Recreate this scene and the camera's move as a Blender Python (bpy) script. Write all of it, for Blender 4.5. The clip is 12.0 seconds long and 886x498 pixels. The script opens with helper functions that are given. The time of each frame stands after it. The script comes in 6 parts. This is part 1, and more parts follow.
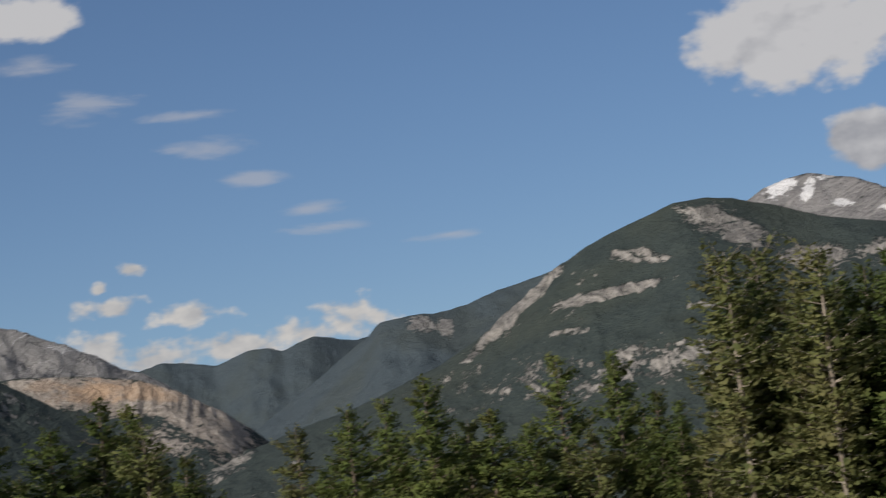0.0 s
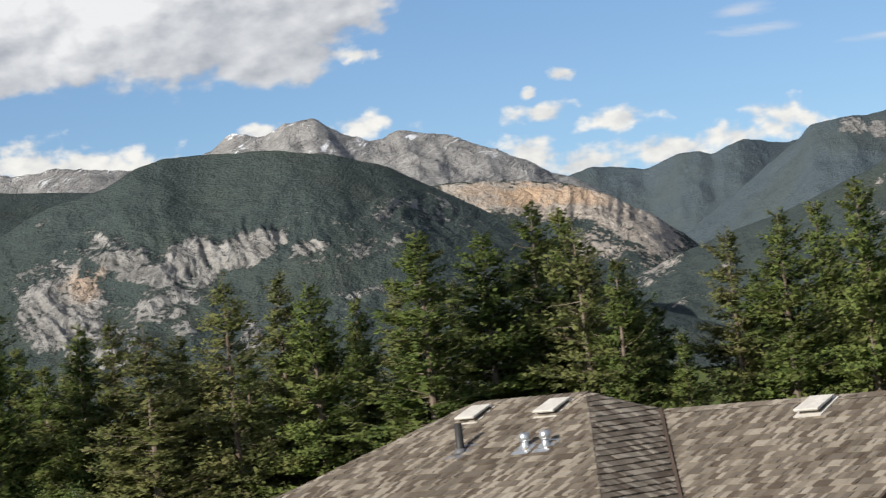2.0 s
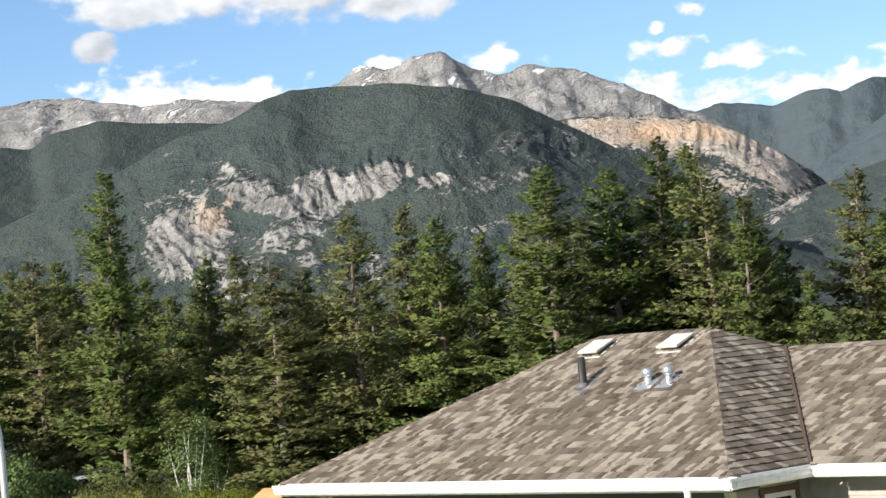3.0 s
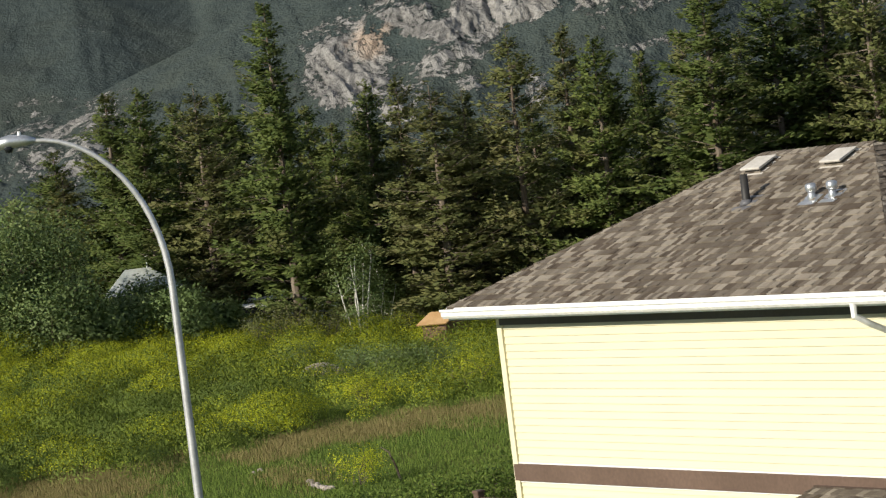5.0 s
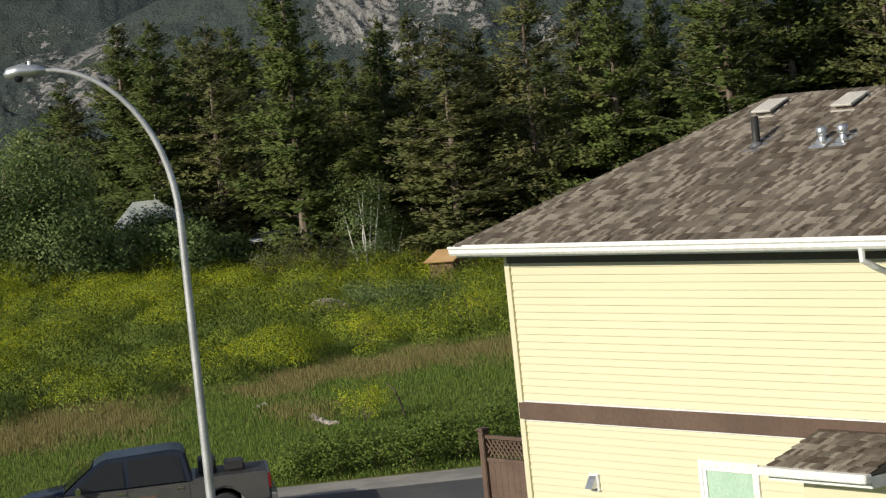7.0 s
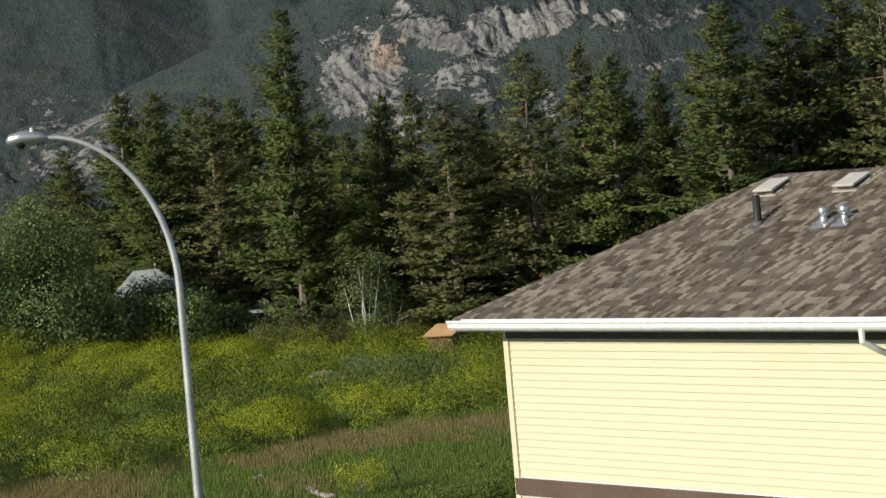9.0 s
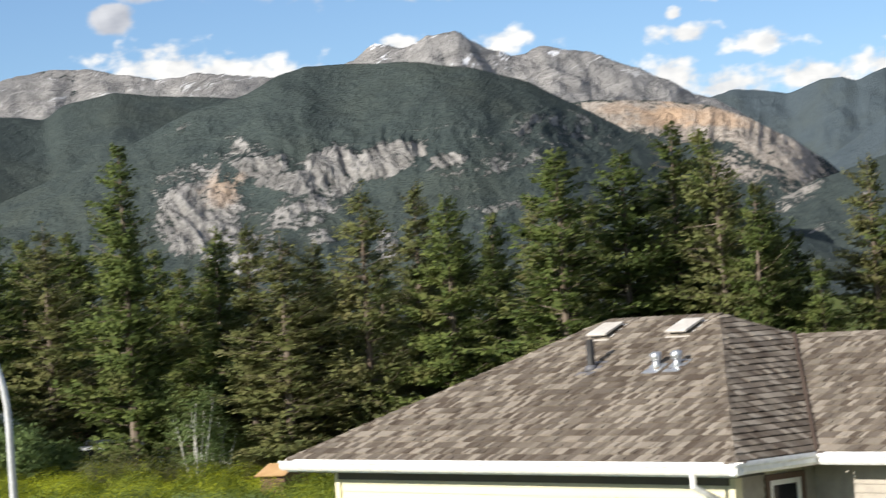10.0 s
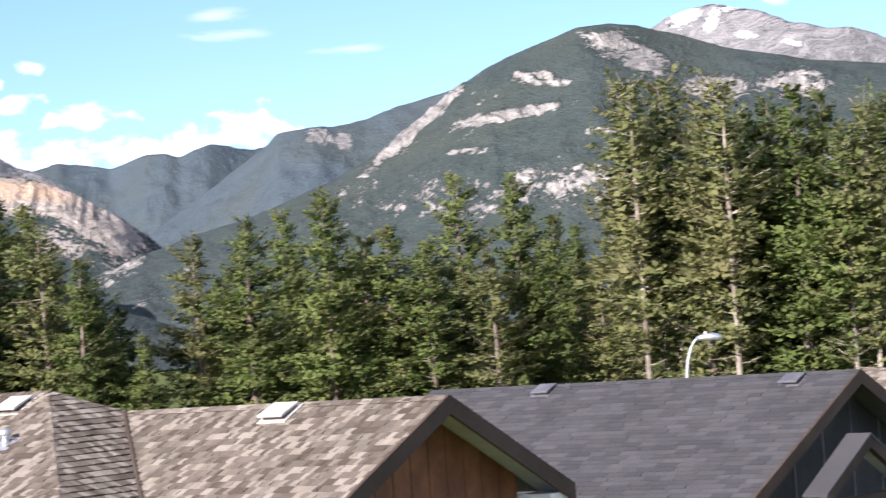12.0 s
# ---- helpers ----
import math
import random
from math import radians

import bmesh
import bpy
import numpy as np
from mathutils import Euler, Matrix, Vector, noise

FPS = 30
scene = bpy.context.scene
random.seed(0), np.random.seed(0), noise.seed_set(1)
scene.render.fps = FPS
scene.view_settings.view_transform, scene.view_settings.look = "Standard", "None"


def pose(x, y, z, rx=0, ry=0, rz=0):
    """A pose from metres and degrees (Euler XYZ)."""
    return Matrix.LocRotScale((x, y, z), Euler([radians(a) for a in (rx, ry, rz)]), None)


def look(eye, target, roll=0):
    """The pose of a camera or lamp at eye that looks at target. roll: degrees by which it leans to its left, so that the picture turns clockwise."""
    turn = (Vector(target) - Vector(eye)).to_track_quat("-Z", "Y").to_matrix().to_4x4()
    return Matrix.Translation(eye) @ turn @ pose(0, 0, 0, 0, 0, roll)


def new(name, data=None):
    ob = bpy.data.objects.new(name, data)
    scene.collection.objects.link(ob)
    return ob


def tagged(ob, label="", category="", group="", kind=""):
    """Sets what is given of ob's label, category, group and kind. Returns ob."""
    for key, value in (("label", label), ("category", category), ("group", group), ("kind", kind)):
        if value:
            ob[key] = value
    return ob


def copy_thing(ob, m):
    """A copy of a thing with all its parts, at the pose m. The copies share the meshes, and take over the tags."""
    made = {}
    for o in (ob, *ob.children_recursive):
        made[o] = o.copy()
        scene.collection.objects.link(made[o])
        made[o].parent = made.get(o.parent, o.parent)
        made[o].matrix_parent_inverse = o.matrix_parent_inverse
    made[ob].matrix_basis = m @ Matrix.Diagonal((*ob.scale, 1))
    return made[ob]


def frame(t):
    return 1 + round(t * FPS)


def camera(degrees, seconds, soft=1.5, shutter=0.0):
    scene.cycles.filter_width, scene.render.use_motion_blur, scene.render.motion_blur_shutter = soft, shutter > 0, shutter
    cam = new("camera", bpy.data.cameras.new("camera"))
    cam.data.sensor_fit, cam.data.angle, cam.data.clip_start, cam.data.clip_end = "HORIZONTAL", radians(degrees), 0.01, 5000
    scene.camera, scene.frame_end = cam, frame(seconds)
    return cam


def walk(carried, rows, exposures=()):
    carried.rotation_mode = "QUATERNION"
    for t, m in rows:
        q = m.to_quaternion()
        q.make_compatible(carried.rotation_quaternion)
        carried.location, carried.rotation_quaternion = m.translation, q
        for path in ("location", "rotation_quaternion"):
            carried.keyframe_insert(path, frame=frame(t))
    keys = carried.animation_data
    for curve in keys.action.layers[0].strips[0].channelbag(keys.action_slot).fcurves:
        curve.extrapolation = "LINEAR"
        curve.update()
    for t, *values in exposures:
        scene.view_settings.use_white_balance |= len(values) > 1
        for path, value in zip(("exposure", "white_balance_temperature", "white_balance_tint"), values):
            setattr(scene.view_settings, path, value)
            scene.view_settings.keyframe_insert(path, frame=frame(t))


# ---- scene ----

EXPOSURES = [(0.0, -0.42, 6550, 14), (0.5, -0.35, 6500, 13), (1.0, -0.14, 6450, 12), (1.5, 0.06, 6450, 11), (2.0, 0.32, 6550, 11), (2.5, 0.5, 6600, 11), (3.0, 0.8, 6500, 11), (3.5, 1.14, 6450, 11), (3.7, 1.14, 6500, 11), (5.3, 0.02, 6800, 9), (6.5, -0.05, 6800, 9), (8.3, -0.37, 6550, 9), (9.0, -0.14, 6600, 9), (9.5, 0.18, 6650, 10), (10.0, 0.56, 6500, 12), (10.5, 0.78, 6350, 14), (11.0, 0.95, 6250, 16), (12.0, 1.16, 6150, 22)]

# camera: stands on a high balcony and only turns
EYE = Vector((0.0, 0.0, 7.3))


def aim(az, el, roll, *sway):
    a, e = radians(az), radians(el)
    d = Vector((math.sin(a) * math.cos(e), math.cos(a) * math.cos(e), math.sin(e)))
    eye = EYE + Vector(sway)
    return look(eye, eye + d * 10, roll)


# seconds, bearing, rise, roll, sway in metres
ROWS = [
    (0.0, 16.753, 5.893, -6.514, 0.012, 0.001, -0.002),
    (0.5, 13.007, 5.218, -5.679, 0.013, 0.002, -0.002),
    (1.0, 10.759, 4.200, -5.559, 0.015, 0.002, -0.002),
    (1.5, 8.924, 3.161, -5.837, 0.014, 0.008, 0.000),
    (2.0, 6.857, 2.624, -6.161, 0.015, 0.016, 0.008),
    (2.5, 5.066, 2.245, -5.857, 0.020, 0.034, 0.001),
    (3.0, 3.959, 1.450, -5.316, 0.025, 0.055, -0.003),
    (3.5, 2.662, 0.263, -5.832, 0.026, 0.087, 0.001),
    (3.7, 2.110, -0.141, -6.260, 0.020, 0.088, 0.006),
    (5.3, -0.109, -2.175, -6.904, 0.013, -0.150, 0.016),
    (5.5, -0.074, -2.080, -6.842, 0.020, -0.159, 0.016),
    (6.0, -0.076, -1.982, -6.612, 0.016, -0.142, 0.010),
    (6.5, -0.161, -2.609, -6.210, 0.005, -0.141, 0.000),
    (6.7, -0.244, -3.293, -6.094, 0.002, -0.120, 0.003),
    (8.3, -0.462, -3.556, -5.105, 0.025, 0.011, -0.017),
    (8.5, -0.406, -3.123, -4.961, 0.029, 0.008, -0.009),
    (9.0, -0.173, -1.781, -4.946, 0.011, -0.005, -0.011),
    (9.5, 0.773, -0.231, -5.011, 0.024, 0.005, -0.008),
    (10.0, 3.687, 1.024, -3.973, 0.018, 0.044, -0.012),
    (10.2, 5.410, 1.489, -3.250, 0.013, 0.035, -0.018),
    (10.5, 8.074, 2.113, -2.752, -0.037, -0.009, -0.000),
    (11.0, 11.664, 2.418, -2.397, -0.055, -0.024, -0.005),
    (11.5, 15.009, 1.608, -2.733, -0.067, 0.076, 0.001),
    (12.0, 18.638, 1.649, -3.983, -0.059, 0.178, 0.015),
]
cam = camera(19.36, 12.0, soft=1.25, shutter=0.25)
walk(cam, [(t, aim(*r)) for t, *r in ROWS], EXPOSURES)

# world: evening-side sun from the left, behind the camera
SUN_FROM = Vector((-0.745, -0.555, 0.372)).normalized()
sun = new("sun", bpy.data.lights.new("sun", "SUN"))
sun.data.energy, sun.data.angle, sun.data.color = 5.0, radians(0.5), (1.0, 0.94, 0.84)
sun.matrix_world = look(SUN_FROM * 200, (0, 0, 0))

world = bpy.data.worlds.new("world")
scene.world = world
world.use_nodes = True


class Nodes:
    """Short hand for node trees."""

    def __init__(self, tree):
        self.t = tree
        self.t.nodes.clear()

    def add(self, kind, **kw):
        n = self.t.nodes.new(kind)
        for k, v in kw.items():
            if k == "op":
                n.operation = v
            elif k == "blend":
                n.blend_type = v
            elif k == "dtype":
                n.data_type = v
        return n

    def link(self, a, b):
        self.t.links.new(a, b)

    def put(self, sock, v):
        if hasattr(v, "is_linked"):
            self.t.links.new(v, sock)
        else:
            sock.default_value = v

    def math(self, op, a, b=0.0, c=0.0, clamp=False):
        n = self.add("ShaderNodeMath", op=op)
        n.use_clamp = clamp
        self.put(n.inputs[0], a), self.put(n.inputs[1], b), self.put(n.inputs[2], c)
        return n.outputs[0]

    def vec(self, op, a, b=(0, 0, 0)):
        n = self.add("ShaderNodeVectorMath", op=op)
        self.put(n.inputs[0], a), self.put(n.inputs[1], b)
        return n.outputs["Value"] if op in ("DOT_PRODUCT", "LENGTH") else n.outputs[0]

    def noise(self, vector, scale, detail=5.0, rough=0.55, dist=0.0):
        n = self.add("ShaderNodeTexNoise")
        self.put(n.inputs["Vector"], vector)
        n.inputs["Scale"].default_value, n.inputs["Detail"].default_value = scale, detail
        n.inputs["Roughness"].default_value, n.inputs["Distortion"].default_value = rough, dist
        return n.outputs[0]

    def ramp(self, v, lo, hi, a=0.0, b=1.0, smooth=True):
        n = self.add("ShaderNodeMapRange")
        n.interpolation_type = "SMOOTHSTEP" if smooth else "LINEAR"
        for i, x in enumerate((v, lo, hi, a, b)):
            self.put(n.inputs[i], x)
        return n.outputs[0]

    def mix(self, f, a, b, blend="MIX"):
        n = self.add("ShaderNodeMix", dtype="RGBA", blend=blend)
        self.put(n.inputs[0], f)
        for s, x in ((n.inputs[6], a), (n.inputs[7], b)):
            self.put(s, x if hasattr(x, "is_linked") else (*x[:3], 1.0))
        return n.outputs[2]


# sky with fair-weather clouds: cumulus heaps and wispy bands far off
wn = Nodes(world.node_tree)
sky = wn.add("ShaderNodeTexSky")
sky.sky_type, sky.sun_disc = "NISHITA", False
sky.sun_elevation = math.asin(SUN_FROM.z)
sky.sun_rotation = math.atan2(SUN_FROM.x, SUN_FROM.y)
sky.air_density, sky.dust_density, sky.ozone_density, sky.altitude = 1.0, 0.5, 3.8, 2500
coord = wn.add("ShaderNodeTexCoord")
ray = coord.outputs["Generated"]
sep = wn.add("ShaderNodeSeparateXYZ")
wn.link(ray, sep.inputs[0])
az = wn.math("MULTIPLY", wn.math("ARCTAN2", sep.outputs[0], sep.outputs[1]), 57.2958)
el = wn.math("MULTIPLY", wn.math("ARCSINE", sep.outputs[2]), 57.2958)
comb = wn.add("ShaderNodeCombineXYZ")
wn.link(az, comb.inputs[0]), wn.link(wn.math("MULTIPLY", el, 1.5), comb.inputs[1])
plane = comb.outputs[0]
puff = wn.noise(plane, 0.62, 4.5, 0.5)
wisp_c = wn.add("ShaderNodeCombineXYZ")
wn.link(wn.math("ADD", az, wn.math("MULTIPLY", el, 0.9)), wisp_c.inputs[0]), wn.link(wn.math("MULTIPLY", el, 4.0), wisp_c.inputs[1])
wisp = wn.noise(wisp_c.outputs[0], 0.55, 5.0, 0.55, 0.3)


def heap(a0, e0, wa, we):
    """A soft oval of the sky, 1 in its middle and 0 at its rim."""
    dx = wn.math("DIVIDE", wn.math("SUBTRACT", az, a0), wa)
    dy = wn.math("DIVIDE", wn.math("SUBTRACT", el, e0), we)
    q = wn.math("ADD", wn.math("MULTIPLY", dx, dx), wn.math("MULTIPLY", dy, dy))
    return wn.math("SUBTRACT", 1.0, wn.math("SQRT", q))


def gather(items):
    best = None
    for it in items:
        h = heap(*it)
        best = h if best is None else wn.math("MAXIMUM", best, h)
    return best


CUMULUS = [(-1.0, 8.2, 3.6, 1.35), (2.0, 8.0, 3.0, 1.5), (4.2, 8.5, 2.3, 1.5), (3.4, 7.2, 1.8, 0.75), (4.6, 10.85, 2.4, 0.9), (1.0, 11.2, 3.0, 1.0), (8.1, 11.85, 1.3, 0.6), (-2.3, 7.35, 1.5, 0.55), (-3.2, 6.5, 0.6, 0.4), (25.2, 9.6, 2.9, 1.3), (26.3, 7.25, 1.0, 0.72), (-7.0, 9.0, 3.0, 1.2)]
LOW = [(-2.2, 5.4, 1.7, 0.6), (-1.3, 5.2, 2.0, 0.5), (-0.3, 5.15, 1.7, 0.52), (3.1, 5.6, 0.55, 0.22), (5.45, 5.5, 1.0, 0.34), (9.0, 4.5, 1.0, 0.47), (10.3, 4.15, 1.3, 0.4), (12.2, 4.25, 1.8, 0.42), (14.6, 4.6, 0.95, 0.5), (13.5, 4.4, 1.2, 0.35), (9.27, 5.43, 0.85, 0.29), (11.0, 5.06, 1.0, 0.32), (9.11, 5.78, 0.25, 0.16), (9.84, 6.2, 0.33, 0.17), (5.4, 7.1, 0.7, 0.22)]
WISPS = [(11.8, 8.6, 1.1, 0.42), (12.7, 7.9, 1.0, 0.26), (13.9, 7.1, 1.0, 0.22), (14.1, 6.65, 1.3, 0.2), (11.5, 9.4, 1.7, 0.2), (8.1, 10.8, 1.1, 0.35), (17.0, 6.2, 1.2, 0.16), (9.3, 9.9, 1.3, 0.5)]
big, low, thin = gather(CUMULUS), gather(LOW), gather(WISPS)
fluff = wn.noise(plane, 1.7, 5.0, 0.5)
lump = wn.math("SUBTRACT", puff, 0.5)
c_big = wn.ramp(wn.math("ADD", big, wn.math("ADD", wn.math("MULTIPLY", lump, 1.0), wn.math("MULTIPLY", wn.math("SUBTRACT", fluff, 0.5), 0.7))), 0.0, 0.34)
c_low = wn.ramp(wn.math("ADD", low, wn.math("MULTIPLY", wn.math("SUBTRACT", fluff, 0.5), 2.6)), 0.0, 0.75)
c_thin = wn.math("MULTIPLY", wn.ramp(wn.math("ADD", thin, wn.math("MULTIPLY", wn.math("SUBTRACT", wisp, 0.5), 2.2)), 0.15, 1.0), 0.55)
# lit from the left and above: tops bright, undersides grey
shift = wn.add("ShaderNodeCombineXYZ")
wn.link(wn.math("SUBTRACT", az, 0.22), shift.inputs[0]), wn.link(wn.math("MULTIPLY", wn.math("ADD", el, 0.22), 1.5), shift.inputs[1])
puff_up = wn.noise(shift.outputs[0], 0.62, 4.5, 0.5)
relief = wn.math("SUBTRACT", puff, puff_up)
shaded = wn.math("MULTIPLY", wn.ramp(az, 0.5, 3.5, 0.0, 1.0), wn.ramp(az, 8.0, 12.0, 1.0, 0.0))
base_dark = wn.ramp(wn.math("ADD", wn.math("SUBTRACT", el, wn.math("ADD", shaded, wn.math("MULTIPLY", big, 0.25))), wn.math("MULTIPLY", lump, 1.8)), 6.9, 8.9)
lit_big = wn.math("ADD", wn.math("ADD", wn.math("ADD", wn.math("MULTIPLY", relief, 2.2), wn.math("MULTIPLY", wn.math("SUBTRACT", fluff, 0.5), 0.3)), 0.33), wn.math("MULTIPLY", base_dark, 0.75), clamp=True)
lit_low = wn.math("ADD", wn.math("ADD", wn.math("MULTIPLY", relief, 2.0), wn.math("MULTIPLY", wn.math("SUBTRACT", fluff, 0.5), 1.2)), 0.74, clamp=True)
col_big = wn.mix(lit_big, (4.0, 4.3, 4.8), (8.0, 8.2, 8.3))
col_low = wn.mix(lit_low, (4.2, 4.6, 5.1), (8.7, 8.7, 8.3))
# the same fair-weather clouds scattered over the unseen sky, added for ambient light
fill_clouds = wn.math("MULTIPLY", wn.ramp(wn.noise(ray, 3.2, 5.0, 0.5), 0.47, 0.60), wn.ramp(heap(11.0, 4.0, 32.0, 15.0), -0.3, 0.0, 1.0, 0.0))
fill_clouds = wn.math("MULTIPLY", fill_clouds, wn.ramp(el, 3.0, 12.0))
sky_col = wn.mix(c_thin, sky.outputs[0], (6.6, 6.9, 7.4))
sky_col = wn.mix(c_low, sky_col, col_low)
sky_col = wn.mix(c_big, sky_col, col_big)
sky_col = wn.mix(fill_clouds, sky_col, (7.2, 7.4, 7.7))
bg = wn.add("ShaderNodeBackground")
bg.inputs["Strength"].default_value = 0.085
wn.link(sky_col, bg.inputs["Color"])
wout = wn.add("ShaderNodeOutputWorld")
wn.link(bg.outputs[0], wout.inputs[0])


# ---- materials ----
def material(name, build, rough=0.8, metal=0.0, bump=0.0, bump_scale=40.0, spec=0.5, thin=0.0):
    """build(n, where) gives the base colour from Nodes n and the object's own coordinates."""
    m = bpy.data.materials.new(name)
    m.use_nodes = True
    n = Nodes(m.node_tree)
    tc = n.add("ShaderNodeTexCoord")
    geo = n.add("ShaderNodeNewGeometry")
    n.geo, n.where = geo, geo.outputs["Position"]
    n.own = tc.outputs["Object"]
    b = n.add("ShaderNodeBsdfPrincipled")
    n.bsdf = b
    out = n.add("ShaderNodeOutputMaterial")
    b.inputs["Roughness"].default_value, b.inputs["Metallic"].default_value = rough, metal
    b.inputs["Specular IOR Level"].default_value = spec
    c = build(n)
    n.put(b.inputs["Base Color"], c if hasattr(c, "is_linked") else (*c, 1.0))
    if bump:
        bp = n.add("ShaderNodeBump")
        bp.inputs["Strength"].default_value = bump
        bp.inputs["Distance"].default_value = 0.3 / bump_scale
        n.link(n.noise(n.where, bump_scale, 6.0, 0.6), bp.inputs["Height"])
        n.link(bp.outputs[0], b.inputs["Normal"])
    last = b.outputs[0]
    if thin:
        tr = n.add("ShaderNodeBsdfTranslucent")
        n.put(tr.inputs["Color"], c if hasattr(c, "is_linked") else (*c, 1.0))
        mx = n.add("ShaderNodeMixShader")
        mx.inputs[0].default_value = thin
        n.link(last, mx.inputs[1]), n.link(tr.outputs[0], mx.inputs[2])
        last = mx.outputs[0]
    n.link(last, out.inputs[0])
    return m


def two(c1, c2, scale=3.0, fine=30.0, detail=5.0, grain=1.0):
    """Two tones in large stains with fine grain."""
    def build(n):
        f = n.ramp(n.noise(n.where, scale, detail), 0.35, 0.65)
        c = n.mix(f, c1, c2)
        g = n.ramp(n.noise(n.where, fine, 3.0), 0.2, 0.8, 1.0 - 0.18 * grain, 1.0 + 0.14 * grain, smooth=False)
        k = n.add("ShaderNodeCombineColor")
        for s in k.inputs:
            n.put(s, g)
        return n.mix(1.0, c, k.outputs[0], "MULTIPLY")
    return build


def per_object(n, key="Random"):
    return n.add("ShaderNodeObjectInfo").outputs["Random"]


def needles(dark, light, brown):
    def build(n):
        isl = n.geo.outputs["Random Per Island"]
        c = n.mix(isl, dark, light)
        br = n.ramp(n.noise(n.own, 0.55, 3.0), 0.48, 0.72, 0.0, 0.85)
        c = n.mix(br, c, brown)
        return n.mix(n.math("MULTIPLY", per_object(n), 0.35), c, dark)
    return build


def oval(n, bearing, slant, a0, e0, wa, we, tilt):
    c, t = math.cos(radians(tilt)), math.sin(radians(tilt))
    dx, dy = n.math("SUBTRACT", bearing, a0), n.math("SUBTRACT", slant, e0)
    p = n.math("DIVIDE", n.math("ADD", n.math("MULTIPLY", dx, c), n.math("MULTIPLY", dy, t)), wa)
    q = n.math("DIVIDE", n.math("SUBTRACT", n.math("MULTIPLY", dy, c), n.math("MULTIPLY", dx, t)), we)
    return n.math("SUBTRACT", 1.0, n.math("SQRT", n.math("ADD", n.math("MULTIPLY", p, p), n.math("MULTIPLY", q, q))))


def mountain(forest_a, forest_b, rock_a, rock_b, cover, crags=(), snow=0.0, warm=(), lean=0.5, fields=()):
    """Forest and bare rock by patches, slope and crags (bearing, rise, half sizes and tilt in degrees, strength); trees thin out over the rock."""
    def build(n):
        pos = n.where
        sp = n.add("ShaderNodeSeparateXYZ")
        n.link(pos, sp.inputs[0])
        flat = n.math("SQRT", n.math("ADD", n.math("MULTIPLY", sp.outputs[0], sp.outputs[0]), n.math("MULTIPLY", sp.outputs[1], sp.outputs[1])))
        bearing = n.math("MULTIPLY", n.math("ARCTAN2", sp.outputs[0], sp.outputs[1]), 57.2958)
        slant = n.math("MULTIPLY", n.math("ARCTAN2", n.math("SUBTRACT", sp.outputs[2], 7.3), flat), 57.2958)
        nz = n.add("ShaderNodeSeparateXYZ")
        n.link(n.geo.outputs["Normal"], nz.inputs[0])
        big_n = n.noise(pos, 0.006, 6.0, 0.6, 0.4)
        mid_n = n.noise(pos, 0.03, 6.0, 0.65)
        steep = n.math("SUBTRACT", 1.0, nz.outputs[2])
        tiny = n.noise(pos, 0.08, 5.0, 0.7)
        amount = n.math("ADD", n.math("ADD", n.math("MULTIPLY", big_n, 1.1), n.math("MULTIPLY", mid_n, 1.9)), n.math("ADD", n.math("MULTIPLY", steep, 0.9), n.math("MULTIPLY", tiny, 1.1)))
        best = None
        for a0, e0, wa, we, tilt, gain in crags:
            o = n.math("MULTIPLY", n.ramp(oval(n, bearing, slant, a0, e0, wa, we, tilt), -0.6, 0.6), gain)
            best = o if best is None else n.math("MAXIMUM", best, o)
        if best is not None:
            amount = n.math("ADD", amount, best)
        share = n.ramp(amount, cover - 0.12, cover + 0.62, smooth=False)
        # skewed beds and gullies in the rock
        run = n.math("ADD", n.math("ADD", n.math("MULTIPLY", bearing, 40.0), n.math("MULTIPLY", sp.outputs[2], lean)), n.math("MULTIPLY", n.noise(pos, 0.011, 3.0), 130.0))
        bed = n.add("ShaderNodeCombineXYZ")
        n.link(n.math("MULTIPLY", run, 0.09), bed.inputs[0]), n.link(n.math("MULTIPLY", sp.outputs[2], 0.022), bed.inputs[1])
        beds = n.noise(bed.outputs[0], 1.0, 6.0, 0.62, 0.9)
        grain = n.noise(pos, 0.21, 4.0, 0.72)
        mottle = n.math("ADD", n.math("MULTIPLY", n.math("SUBTRACT", grain, 0.5), 2.0), n.math("MULTIPLY", n.math("SUBTRACT", beds, 0.5), 1.1))
        rocky = n.ramp(n.math("ADD", share, mottle), 0.40, 0.62)
        rocky = n.math("MULTIPLY", rocky, n.ramp(share, 0.0, 0.15))
        vor = n.add("ShaderNodeTexVoronoi")
        n.put(vor.inputs["Vector"], pos)
        vor.inputs["Scale"].default_value = 0.42
        crown_t = n.ramp(vor.outputs["Distance"], 0.15, 0.75, 1.0, 0.0)
        # crown centres lighter, gaps darker: shade between trees painted into the colour
        soft = n.math("ADD", n.math("MULTIPLY", crown_t, 0.22), n.math("ADD", n.math("MULTIPLY", mid_n, 0.5), n.math("MULTIPLY", grain, 0.55)))
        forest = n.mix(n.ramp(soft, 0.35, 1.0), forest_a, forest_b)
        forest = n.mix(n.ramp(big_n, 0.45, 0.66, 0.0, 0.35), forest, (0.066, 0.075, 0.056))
        rock = n.mix(n.ramp(n.math("ADD", n.math("MULTIPLY", beds, 0.7), n.math("MULTIPLY", grain, 0.5)), 0.42, 0.80), rock_a, rock_b)
        for a0, e0, wa, we, tilt, gain in warm:
            o = n.math("ADD", oval(n, bearing, slant, a0, e0, wa, we, tilt), n.math("MULTIPLY", n.math("SUBTRACT", mid_n, 0.5), 2.0))
            rock = n.mix(n.ramp(o, 0.0, 0.6, 0.0, gain), rock, n.mix(grain, (0.42, 0.27, 0.16), (0.62, 0.45, 0.31)))
        c = n.mix(rocky, forest, rock)
